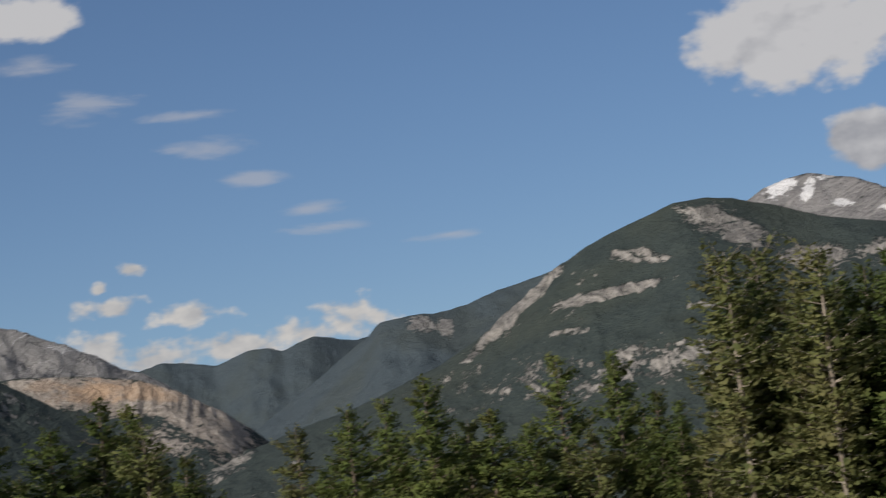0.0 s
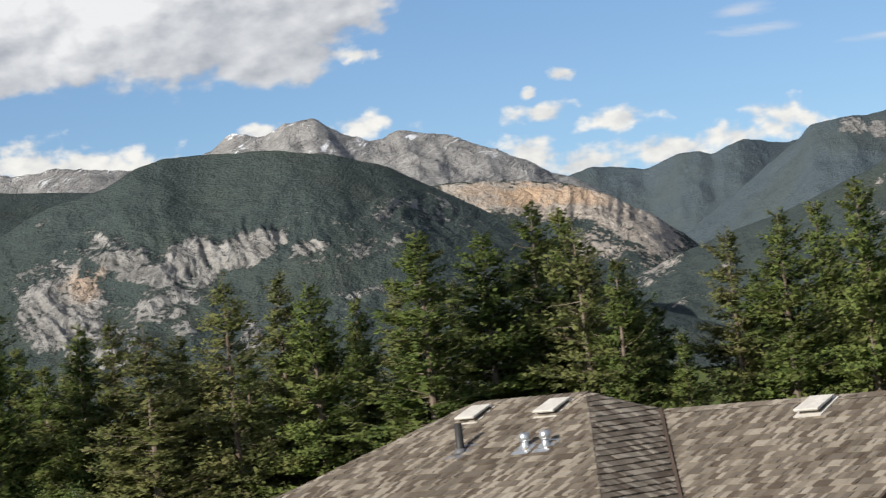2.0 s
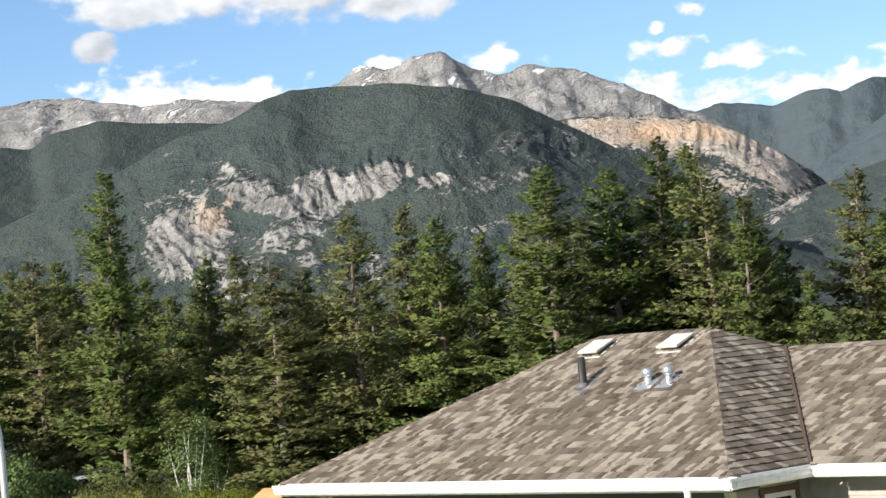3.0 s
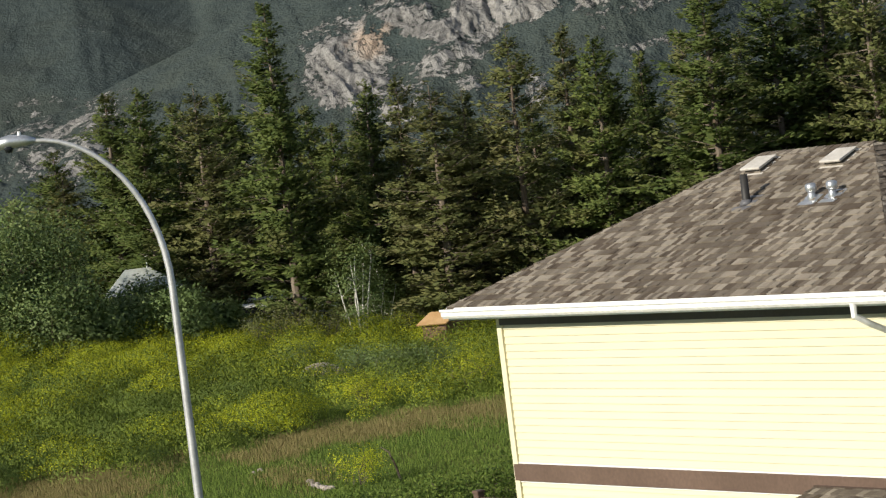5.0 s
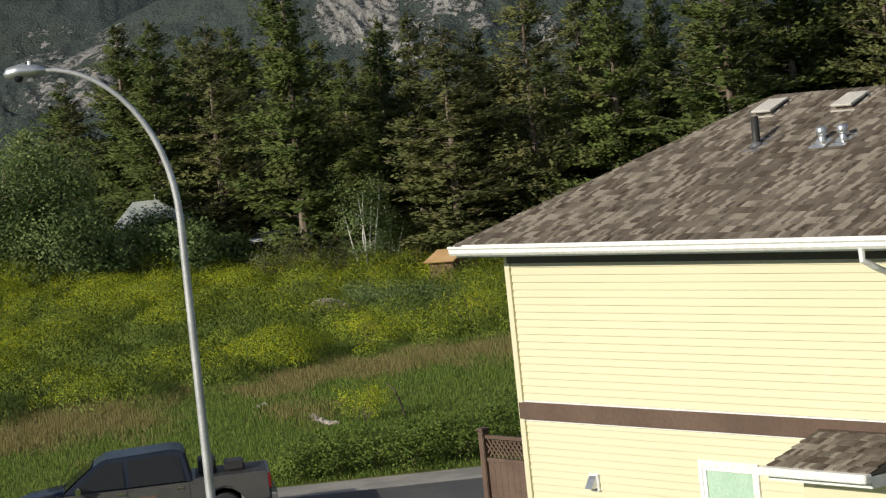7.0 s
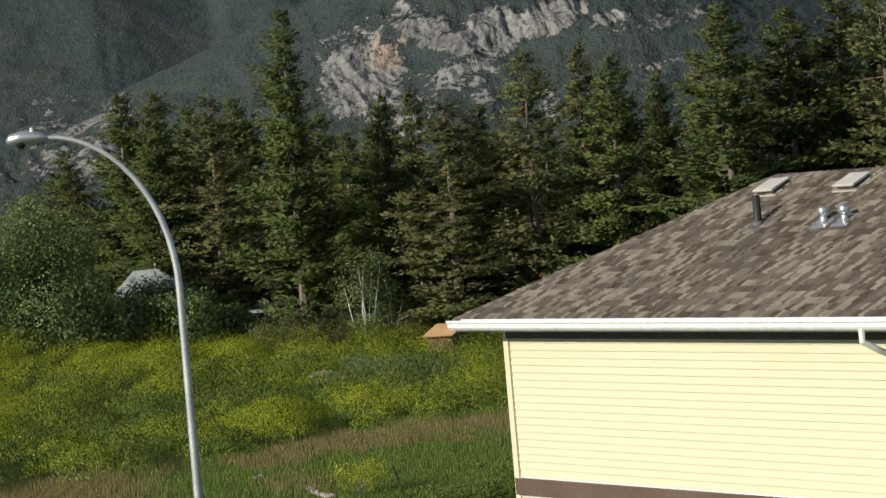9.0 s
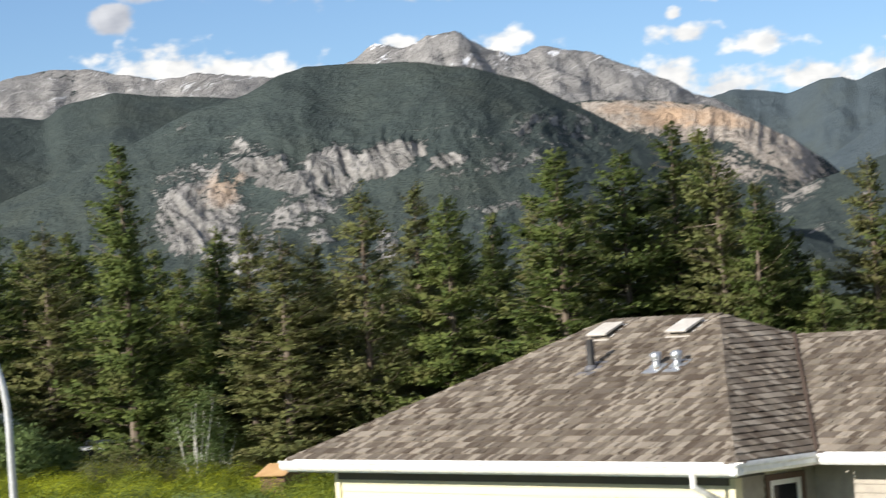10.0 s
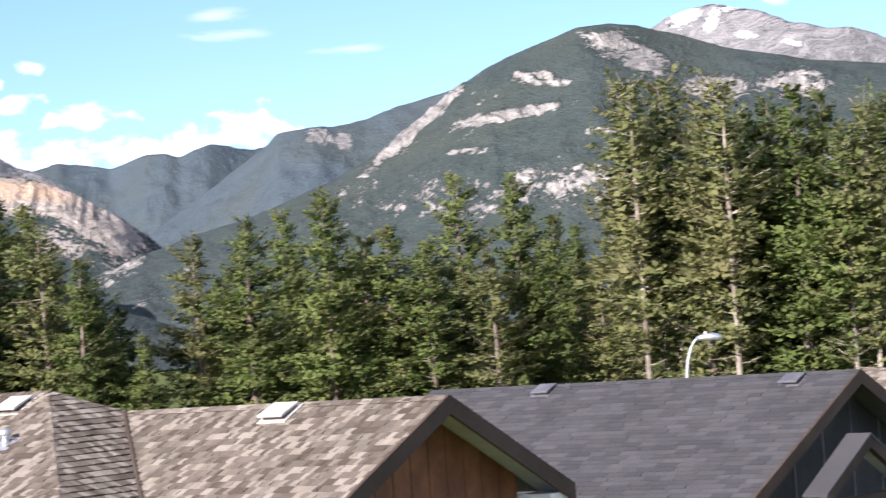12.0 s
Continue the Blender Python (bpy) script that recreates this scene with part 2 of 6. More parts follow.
        if snow:
            s = n.math("ADD", n.math("MULTIPLY", beds, 0.7), n.math("MULTIPLY", mid_n, 0.6))
            hgt = n.ramp(sp.outputs[2], snow - 50, snow + 50)
            c = n.mix(n.math("MULTIPLY", n.ramp(s, 0.74, 0.78), hgt), c, (0.85, 0.87, 0.9))
        for a0, e0, wa, we, tilt, gain in fields:
            o = n.math("ADD", oval(n, bearing, slant, a0, e0, wa, we, tilt), n.math("MULTIPLY", n.math("SUBTRACT", tiny, 0.5), 2.2))
            c = n.mix(n.ramp(o, 0.2, 0.4, 0.0, gain), c, (0.80, 0.80, 0.80))
        bp = n.add("ShaderNodeBump")
        bp.inputs["Strength"].default_value, bp.inputs["Distance"].default_value = 0.8, 7.0
        rough_rock = n.math("MULTIPLY", rocky, n.math("ADD", n.math("MULTIPLY", beds, 1.3), n.math("MULTIPLY", grain, 0.7)))
        woods = n.math("MULTIPLY", n.math("SUBTRACT", 1.0, rocky), n.math("ADD", n.math("MULTIPLY", crown_t, 0.10), n.math("MULTIPLY", grain, 0.35)))
        n.link(n.math("ADD", rough_rock, n.math("ADD", woods, n.math("MULTIPLY", mid_n, 1.2))), bp.inputs["Height"])
        n.link(bp.outputs[0], n.bsdf.inputs["Normal"])
        return c
    return build


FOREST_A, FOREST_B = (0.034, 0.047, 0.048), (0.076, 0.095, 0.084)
ROCK_A, ROCK_B = (0.12, 0.118, 0.114), (0.37, 0.36, 0.34)
DOME_CRAGS = [(-1.55, 2.15, 1.05, 1.05, 0, 0.95), (-0.2, 3.15, 0.95, 0.42, -30, 0.75), (1.15, 2.95, 1.0, 0.38, 28, 0.95), (2.5, 3.12, 1.15, 0.40, 8, 0.9), (3.9, 2.96, 0.55, 0.2, 0, 0.75), (6.3, 3.35, 1.5, 0.6, -8, 0.5), (5.2, 2.85, 1.2, 0.25, 6, 0.5),
              (0.85, 2.2, 1.4, 0.42, 25, 0.6), (5.1, 1.86, 0.6, 0.15, 0, 0.7), (4.65, 1.47, 0.55, 0.18, 0, 0.6), (-1.6, 4.0, 0.9, 0.3, 0, 0.3), (3.5, 3.5, 1.9, 0.4, 0, 0.3), (1.05, 1.47, 0.4, 0.2, 0, 0.7), (2.45, 1.15, 0.32, 0.38, 0, 0.8), (-0.6, 1.25, 1.6, 0.5, 0, 0.5),
              (-8.0, 1.75, 1.9, 0.9, 0, 0.55), (-7.9, 0.8, 2.2, 0.5, 0, 0.55)]
RIGHT_CRAGS = [(18.2, 4.35, 1.6, 0.15, 38, 0.95), (20.3, 4.5, 1.3, 0.12, 8, 0.9), (23.1, 5.62, 1.1, 0.36, -28, 0.9), (24.9, 4.75, 0.9, 0.3, -10, 0.8), (21.0, 5.25, 0.7, 0.18, -10, 0.6), (19.6, 2.8, 3.6, 0.6, 3, 0.5),
               (19.35, 3.75, 0.45, 0.1, 0, 0.7), (22.4, 4.0, 0.6, 0.1, 0, 0.7), (26.6, 4.7, 0.9, 0.4, 0, 0.7), (11.55, 1.65, 0.85, 0.22, 24, 0.85), (13.05, 1.55, 0.2, 0.08, 0, 0.9), (12.2, 0.9, 0.7, 0.25, 0, 0.35), (17.0, 2.5, 1.5, 0.3, 10, 0.3)]
OCHRE_CRAGS = [(9.3, 3.45, 1.9, 0.42, -12, 0.9), (11.0, 2.8, 1.3, 0.42, -33, 0.9), (7.6, 3.85, 0.7, 0.16, -10, 0.7), (10.6, 2.3, 1.5, 0.4, -10, 0.55)]
MIDDLE_CRAGS = [(16.0, 4.35, 0.34, 0.24, -20, 0.95), (16.62, 4.15, 0.18, 0.24, 20, 0.95), (15.2, 4.3, 0.3, 0.1, 0, 0.4)]
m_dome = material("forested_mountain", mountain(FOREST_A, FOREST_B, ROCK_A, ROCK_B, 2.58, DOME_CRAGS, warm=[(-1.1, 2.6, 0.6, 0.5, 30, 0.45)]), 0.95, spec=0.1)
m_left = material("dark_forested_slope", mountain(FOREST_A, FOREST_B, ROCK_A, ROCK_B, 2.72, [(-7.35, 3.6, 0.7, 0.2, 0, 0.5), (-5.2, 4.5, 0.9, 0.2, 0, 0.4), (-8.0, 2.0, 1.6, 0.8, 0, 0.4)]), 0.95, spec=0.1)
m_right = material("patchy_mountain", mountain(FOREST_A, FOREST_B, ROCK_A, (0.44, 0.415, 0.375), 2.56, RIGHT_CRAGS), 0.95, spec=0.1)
m_pale = material("limestone_ridge", mountain(FOREST_A, FOREST_B, (0.17, 0.168, 0.165), (0.36, 0.352, 0.34), 1.45, snow=345.0, lean=-1.2), 0.95, spec=0.1)
m_snowy = material("snow_streaked_peak", mountain(FOREST_A, FOREST_B, (0.15, 0.148, 0.15), (0.34, 0.33, 0.32), 1.6, lean=-1.2, fields=[(24.3, 6.35, 0.5, 0.24, 20, 0.95), (24.9, 6.2, 0.16, 0.42, -25, 0.9), (25.3, 6.45, 0.3, 0.08, 0, 0.8), (25.6, 5.85, 0.35, 0.1, -10, 0.8), (26.6, 5.6, 0.3, 0.08, -15, 0.7)]), 0.95, spec=0.1)
m_ochre = material("ochre_cliff", mountain(FOREST_A, FOREST_B, (0.20, 0.175, 0.15), (0.56, 0.50, 0.43), 2.35, OCHRE_CRAGS, warm=[(8.7, 3.6, 0.9, 0.35, 0, 0.85), (9.9, 3.5, 0.9, 0.3, -15, 0.6), (7.7, 3.85, 0.5, 0.2, 0, 0.4)]), 0.95, spec=0.1)
# forest tones shifted to blue: distance haze put into the base colour
m_haze_blue = material("haze_blue_forest", mountain((0.056, 0.076, 0.090), (0.090, 0.115, 0.126), ROCK_A, ROCK_B, 2.68, MIDDLE_CRAGS), 0.95, spec=0.1)
m_field = material("meadow_soil", two((0.085, 0.125, 0.028), (0.12, 0.13, 0.036), 0.25, 6.0), 0.95, bump=0.6, bump_scale=3.0, spec=0.1)
m_grass = material("meadow_grass", lambda n: n.mix(n.geo.outputs["Random Per Island"], (0.085, 0.145, 0.028), (0.19, 0.255, 0.052)), 0.8, spec=0.2, thin=0.3)
m_weed = material("weed_leaves", lambda n: n.mix(n.ramp(n.noise(n.where, 0.35, 3.0), 0.35, 0.65), n.mix(n.geo.outputs["Random Per Island"], (0.16, 0.225, 0.035), (0.29, 0.36, 0.06)), n.mix(n.geo.outputs["Random Per Island"], (0.12, 0.18, 0.04), (0.21, 0.275, 0.065))), 0.75, spec=0.2, thin=0.3)
m_dry = material("dry_grass", lambda n: n.mix(n.geo.outputs["Random Per Island"], (0.155, 0.14, 0.05), (0.25, 0.205, 0.088)), 0.85, spec=0.2)
m_yellow = material("yellow_blossom", lambda n: n.mix(n.geo.outputs["Random Per Island"], (0.36, 0.43, 0.025), (0.60, 0.61, 0.04)), 0.8, spec=0.2, thin=0.3)
m_asphalt = material("asphalt", two((0.055, 0.056, 0.058), (0.085, 0.083, 0.08), 0.5, 40.0), 0.9, bump=0.3, bump_scale=60.0)
m_gravel = material("gravel_verge", two((0.22, 0.21, 0.19), (0.32, 0.30, 0.27), 0.9, 25.0), 0.95, bump=0.5, bump_scale=20.0)
m_bark = material("bark", two((0.10, 0.075, 0.055), (0.20, 0.165, 0.13), 2.0, 14.0), 0.95, bump=0.6, bump_scale=14.0, spec=0.2)
m_bark_tan = material("tan_bark", two((0.17, 0.14, 0.11), (0.36, 0.31, 0.25), 1.2, 9.0), 0.95, bump=0.5, bump_scale=12.0, spec=0.2)
m_bark_pale = material("pale_bark", two((0.45, 0.44, 0.40), (0.62, 0.60, 0.55), 3.0, 14.0), 0.9, bump=0.4, bump_scale=14.0, spec=0.2)
m_needle = material("fir_needles", needles((0.070, 0.105, 0.030), (0.178, 0.222, 0.060), (0.18, 0.168, 0.064)), 0.75, spec=0.25, thin=0.35)
m_needle_dry = material("thin_olive_needles", needles((0.105, 0.128, 0.044), (0.225, 0.23, 0.086), (0.215, 0.19, 0.09)), 0.8, spec=0.25, thin=0.35)
m_leaf = material("birch_leaves", needles((0.12, 0.185, 0.06), (0.25, 0.32, 0.12), (0.25, 0.30, 0.10)), 0.6, spec=0.35, thin=0.35)


def shingle_mix(tones):
    def build(n):
        r = n.math("FRACT", n.math("ADD", n.geo.outputs["Random Per Island"], per_object(n)))
        c = n.add("ShaderNodeValToRGB")
        c.color_ramp.interpolation = "CONSTANT"
        e = c.color_ramp.elements
        while len(e) < len(tones):
            e.new(0.5)
        for i, tone in enumerate(tones):
            e[i].position, e[i].color = i / len(tones), (*tone, 1.0)
        n.link(r, c.inputs[0])
        g = n.ramp(n.noise(n.where, 90.0, 3.0), 0.2, 0.8, 0.75, 1.2, smooth=False)
        st = n.ramp(n.noise(n.where, 0.8, 4.0), 0.3, 0.7, 0.88, 1.08, smooth=False)
        k = n.add("ShaderNodeCombineColor")
        gg = n.math("MULTIPLY", n.math("MULTIPLY", g, st), 0.88)
        for s in k.inputs:
            n.put(s, gg)
        return n.mix(1.0, c.outputs[0], k.outputs[0], "MULTIPLY")
    return build


m_shingle = material("weathered_wood_shingles", shingle_mix([(0.135, 0.110, 0.085), (0.19, 0.160, 0.126), (0.225, 0.195, 0.155), (0.105, 0.082, 0.062), (0.33, 0.29, 0.235), (0.165, 0.137, 0.108), (0.15, 0.125, 0.10), (0.29, 0.25, 0.20)]), 0.95, bump=0.5, bump_scale=120.0, spec=0.2)
m_shingle_dark = material("charcoal_shingles", shingle_mix([(0.060, 0.060, 0.064), (0.075, 0.074, 0.078), (0.068, 0.066, 0.068), (0.085, 0.083, 0.086)]), 0.95, bump=0.5, bump_scale=120.0, spec=0.2)
m_underlay = material("roof_underlay", two((0.09, 0.075, 0.065), (0.13, 0.105, 0.09), 1.0, 30.0), 0.95)
m_siding = material("cream_vinyl_siding", two((0.655, 0.615, 0.43), (0.67, 0.63, 0.445), 0.6, 60.0, grain=0.12), 0.55, spec=0.3)
m_siding_grey = material("taupe_vinyl_siding", two((0.36, 0.33, 0.28), (0.39, 0.355, 0.30), 0.6, 8.0), 0.55, spec=0.35)
m_brown = material("brown_painted_board", two((0.115, 0.075, 0.055), (0.14, 0.092, 0.068), 1.2, 20.0), 0.6, spec=0.35)
m_white = material("white_painted_metal", two((0.78, 0.78, 0.76), (0.82, 0.82, 0.80), 1.0, 12.0), 0.4, spec=0.45)
# grey-brown soffit colour, darkened to carry the shade below the eaves
m_soffit_shade = material("soffit_and_eave_shade", two((0.075, 0.068, 0.055), (0.095, 0.085, 0.07), 1.0, 20.0), 0.7)
m_cedar = material("cedar_gable_boards", two((0.13, 0.05, 0.022), (0.21, 0.082, 0.036), 2.2, 12.0), 0.7, bump=0.3, bump_scale=20.0, spec=0.3)
m_trim_dark = material("dark_brown_trim", two((0.060, 0.043, 0.034), (0.078, 0.057, 0.045), 1.0, 20.0), 0.75, spec=0.12)
m_concrete = material("concrete", two((0.36, 0.35, 0.33), (0.44, 0.43, 0.40), 1.5, 18.0), 0.9, bump=0.3, bump_scale=30.0)
m_galv = material("galvanised_steel", two((0.52, 0.54, 0.56), (0.64, 0.66, 0.68), 3.0, 25.0), 0.38, metal=0.85)
m_pole = material("grey_pole_steel", two((0.42, 0.43, 0.43), (0.52, 0.53, 0.53), 2.0, 20.0), 0.5, metal=0.45)
m_black = material("black_plastic", two((0.018, 0.017, 0.016), (0.03, 0.028, 0.026), 3.0, 30.0), 0.6)
m_vent = material("beige_vent_metal", two((0.50, 0.47, 0.42), (0.58, 0.55, 0.50), 3.0, 25.0), 0.5, spec=0.4)
m_slate = material("dark_grey_metal", two((0.09, 0.09, 0.10), (0.13, 0.13, 0.14), 3.0, 25.0), 0.5, spec=0.4)
m_char = material("charcoal_gable_boards", two((0.030, 0.031, 0.034), (0.042, 0.043, 0.046), 1.5, 20.0), 0.8, spec=0.2)
m_glass = material("window_glass", lambda n: (0.012, 0.014, 0.016), 0.06, spec=0.3)
m_blind = material("pale_green_blind", two((0.40, 0.58, 0.44), (0.45, 0.63, 0.49), 4.0, 30.0), 0.6)
m_fence = material("brown_fence_vinyl", two((0.10, 0.062, 0.045), (0.135, 0.085, 0.06), 1.5, 25.0), 0.7)
m_paint_blue = material("dark_blue_car_paint", two((0.014, 0.020, 0.034), (0.018, 0.025, 0.040), 2.0, 40.0), 0.25, metal=0.3, spec=0.6)
m_paint_grey = material("grey_beige_car_paint", two((0.10, 0.098, 0.095), (0.12, 0.115, 0.11), 2.0, 40.0), 0.3, metal=0.3, spec=0.6)
m_paint_white = material("white_car_paint", two((0.70, 0.72, 0.74), (0.76, 0.77, 0.78), 2.0, 40.0), 0.3, spec=0.5)
m_rubber = material("tyre_rubber", two((0.018, 0.018, 0.018), (0.03, 0.03, 0.03), 4.0, 40.0), 0.85)
m_lens = material("red_lamp_lens", lambda n: (0.16, 0.014, 0.012), 0.25)
m_chrome = material("chrome", lambda n: (0.75, 0.76, 0.78), 0.12, metal=1.0)
m_plywood = material("bare_plywood", two((0.50, 0.30, 0.13), (0.58, 0.37, 0.18), 1.2, 18.0), 0.75)
m_tin = material("pale_green_metal_roof", two((0.34, 0.38, 0.36), (0.44, 0.47, 0.45), 1.0, 10.0), 0.5, spec=0.4)
m_logwall = material("dark_log_wall", two((0.10, 0.055, 0.035), (0.15, 0.085, 0.05), 1.0, 12.0), 0.8)
m_rubble = material("rubble_stone", two((0.30, 0.25, 0.22), (0.45, 0.39, 0.35), 1.0, 8.0), 0.95, bump=0.5, bump_scale=6.0)


# ---- building helpers ----
def bm_new():
    return bmesh.new()


def part(name, bm, mat, parent=None, label="", smooth=False):
    """Links a bmesh as one mesh object, under a thing or a part if one is given."""
    me = bpy.data.meshes.new(name)
    bm.to_mesh(me)
    bm.free()
    me.materials.append(mat)
    if smooth:
        for p in me.polygons:
            p.use_smooth = True
    ob = new(name, me)
    if parent:
        ob.parent = parent
    if label:
        tagged(ob, label)
    return ob


def thing(name, m, label, category, group="", kind=""):
    ob = new(name)
    ob.empty_display_size = 0.2
    ob.matrix_world = m
    return tagged(ob, label, category, group, kind)


def mesh_from(name, verts, faces, mat, parent=None, label="", smooth=False):
    me = bpy.data.meshes.new(name)
    me.from_pydata(verts, [], faces)
    me.materials.append(mat)
    if smooth:
        me.polygons.foreach_set("use_smooth", [True] * len(me.polygons))
    me.update()
    ob = new(name, me)
    if parent:
        ob.parent = parent
    if label:
        tagged(ob, label)
    return ob


def fluffy(name, verts, normals, faces, mat, parent=None):
    """A mass of small leaves shaded as one soft volume: each leaf takes the normal of the mass at its place."""
    me = bpy.data.meshes.new(name)
    me.from_pydata(verts, [], faces)
    me.materials.append(mat)
    me.polygons.foreach_set("use_smooth", [True] * len(me.polygons))
    me.update()
    me.normals_split_custom_set_from_vertices(normals)
    ob = new(name, me)
    if parent:
        ob.parent = parent
    return ob


def box(bm, x0, y0, z0, x1, y1, z1, bevel=0.0, m=None):
    r = bmesh.ops.create_cube(bm, size=1.0, matrix=Matrix.Translation(((x0 + x1) / 2, (y0 + y1) / 2, (z0 + z1) / 2)) @ Matrix.Diagonal((abs(x1 - x0), abs(y1 - y0), abs(z1 - z0), 1)))
    vs = r["verts"]
    if m is not None:
        bmesh.ops.transform(bm, matrix=m, verts=vs)
    if bevel:
        es = list({e for v in vs for e in v.link_edges})
        bmesh.ops.bevel(bm, geom=es, offset=bevel, segments=2, affect="EDGES")
    return bm


def tube(bm, path, radii, sides=10, cap=True):
    """A round tube along a path of points, with a radius at each."""
    rings = []
    pts = [Vector(p) for p in path]
    for i, p in enumerate(pts):
        d = (pts[min(i + 1, len(pts) - 1)] - pts[max(i - 1, 0)]).normalized()
        ref = Vector((0, 1, 0)) if abs(d.y) < 0.9 else Vector((1, 0, 0))
        a = d.cross(ref).normalized()
        b = d.cross(a)
        rings.append([bm.verts.new(p + (a * math.cos(k * 2 * math.pi / sides) + b * math.sin(k * 2 * math.pi / sides)) * radii[i]) for k in range(sides)])
    for r0, r1 in zip(rings, rings[1:]):
        for k in range(sides):
            bm.faces.new((r0[k], r0[(k + 1) % sides], r1[(k + 1) % sides], r1[k]))
    if cap:
        bm.faces.new(rings[0][::-1]), bm.faces.new(rings[-1])
    return bm


def prism(bm, outline, axis, a, b):
    """A flat outline (pairs) drawn out along axis ('x': outline in y,z; 'y': in x,z; 'z': in x,y) from a to b."""
    def at(p, s):
        return {"x": (s, p[0], p[1]), "y": (p[0], s, p[1]), "z": (p[0], p[1], s)}[axis]
    lo = [bm.verts.new(at(p, a)) for p in outline]
    hi = [bm.verts.new(at(p, b)) for p in outline]
    n = len(outline)
    bm.faces.new(lo[::-1]), bm.faces.new(hi)
    for i in range(n):
        bm.faces.new((lo[i], lo[(i + 1) % n], hi[(i + 1) % n], hi[i]))
    bmesh.ops.recalc_face_normals(bm, faces=bm.faces[:])
    return bm


# ---- ground ----
def smooth01(a, b, x):
    t = min(1.0, max(0.0, (x - a) / (b - a)))
    return t * t * (3 - 2 * t)


def ground_z(x, y):
    """The lots lie level, drop to the road, and a weedy field climbs to the wood."""
    z = -1.8 * smooth01(38, 52, y)
    z += 1.95 * min(1.0, max(0.0, (y - 62.6) / 47.0)) ** 0.9
    z += 0.2 * noise.noise((x * 0.07, y * 0.07, 3.0)) * smooth01(66, 75, y)
    z -= 0.08 * (min(12.0, max(-25.0, x)) + 7.0) * smooth01(72, 104, y)
    far = math.hypot(x, y)
    z -= 12.0 * smooth01(170, 500, far)
    return z


def build_ground():
    ys = [-60, -30, -10, 0, 10, 20, 30, 36] + [38 + i * 1.0 for i in range(90)] + [130, 136, 145, 160, 190, 240, 320, 420, 520, 700, 1000, 1600, 2600, 4800]
    verts, faces = [], []
    nx = 90
    for y in ys:
        half = max(40, 0.9 * abs(y)) if y < 190 else 1.2 * y
        for i in range(nx + 1):
            x = -half + 2 * half * i / nx
            verts.append((x, y, ground_z(x, y)))
    for j in range(len(ys) - 1):
        for i in range(nx):
            a = j * (nx + 1) + i
            faces.append((a, a + 1, a + nx + 2, a + nx + 1))
    ob = mesh_from("ground", verts, faces, m_field, smooth=True)
    tagged(ob, "grassy ground climbing as a weedy field towards the wood", "ground", kind="structure")


build_ground()


def interp(table, a):
    """Smooth height between the knots of a ridge line."""
    if a <= table[0][0]:
        return table[0][1]
    for (a0, e0), (a1, e1) in zip(table, table[1:]):
        if a <= a1:
            return e0 + (e1 - e0) * (a - a0) / (a1 - a0)
    return table[-1][1]


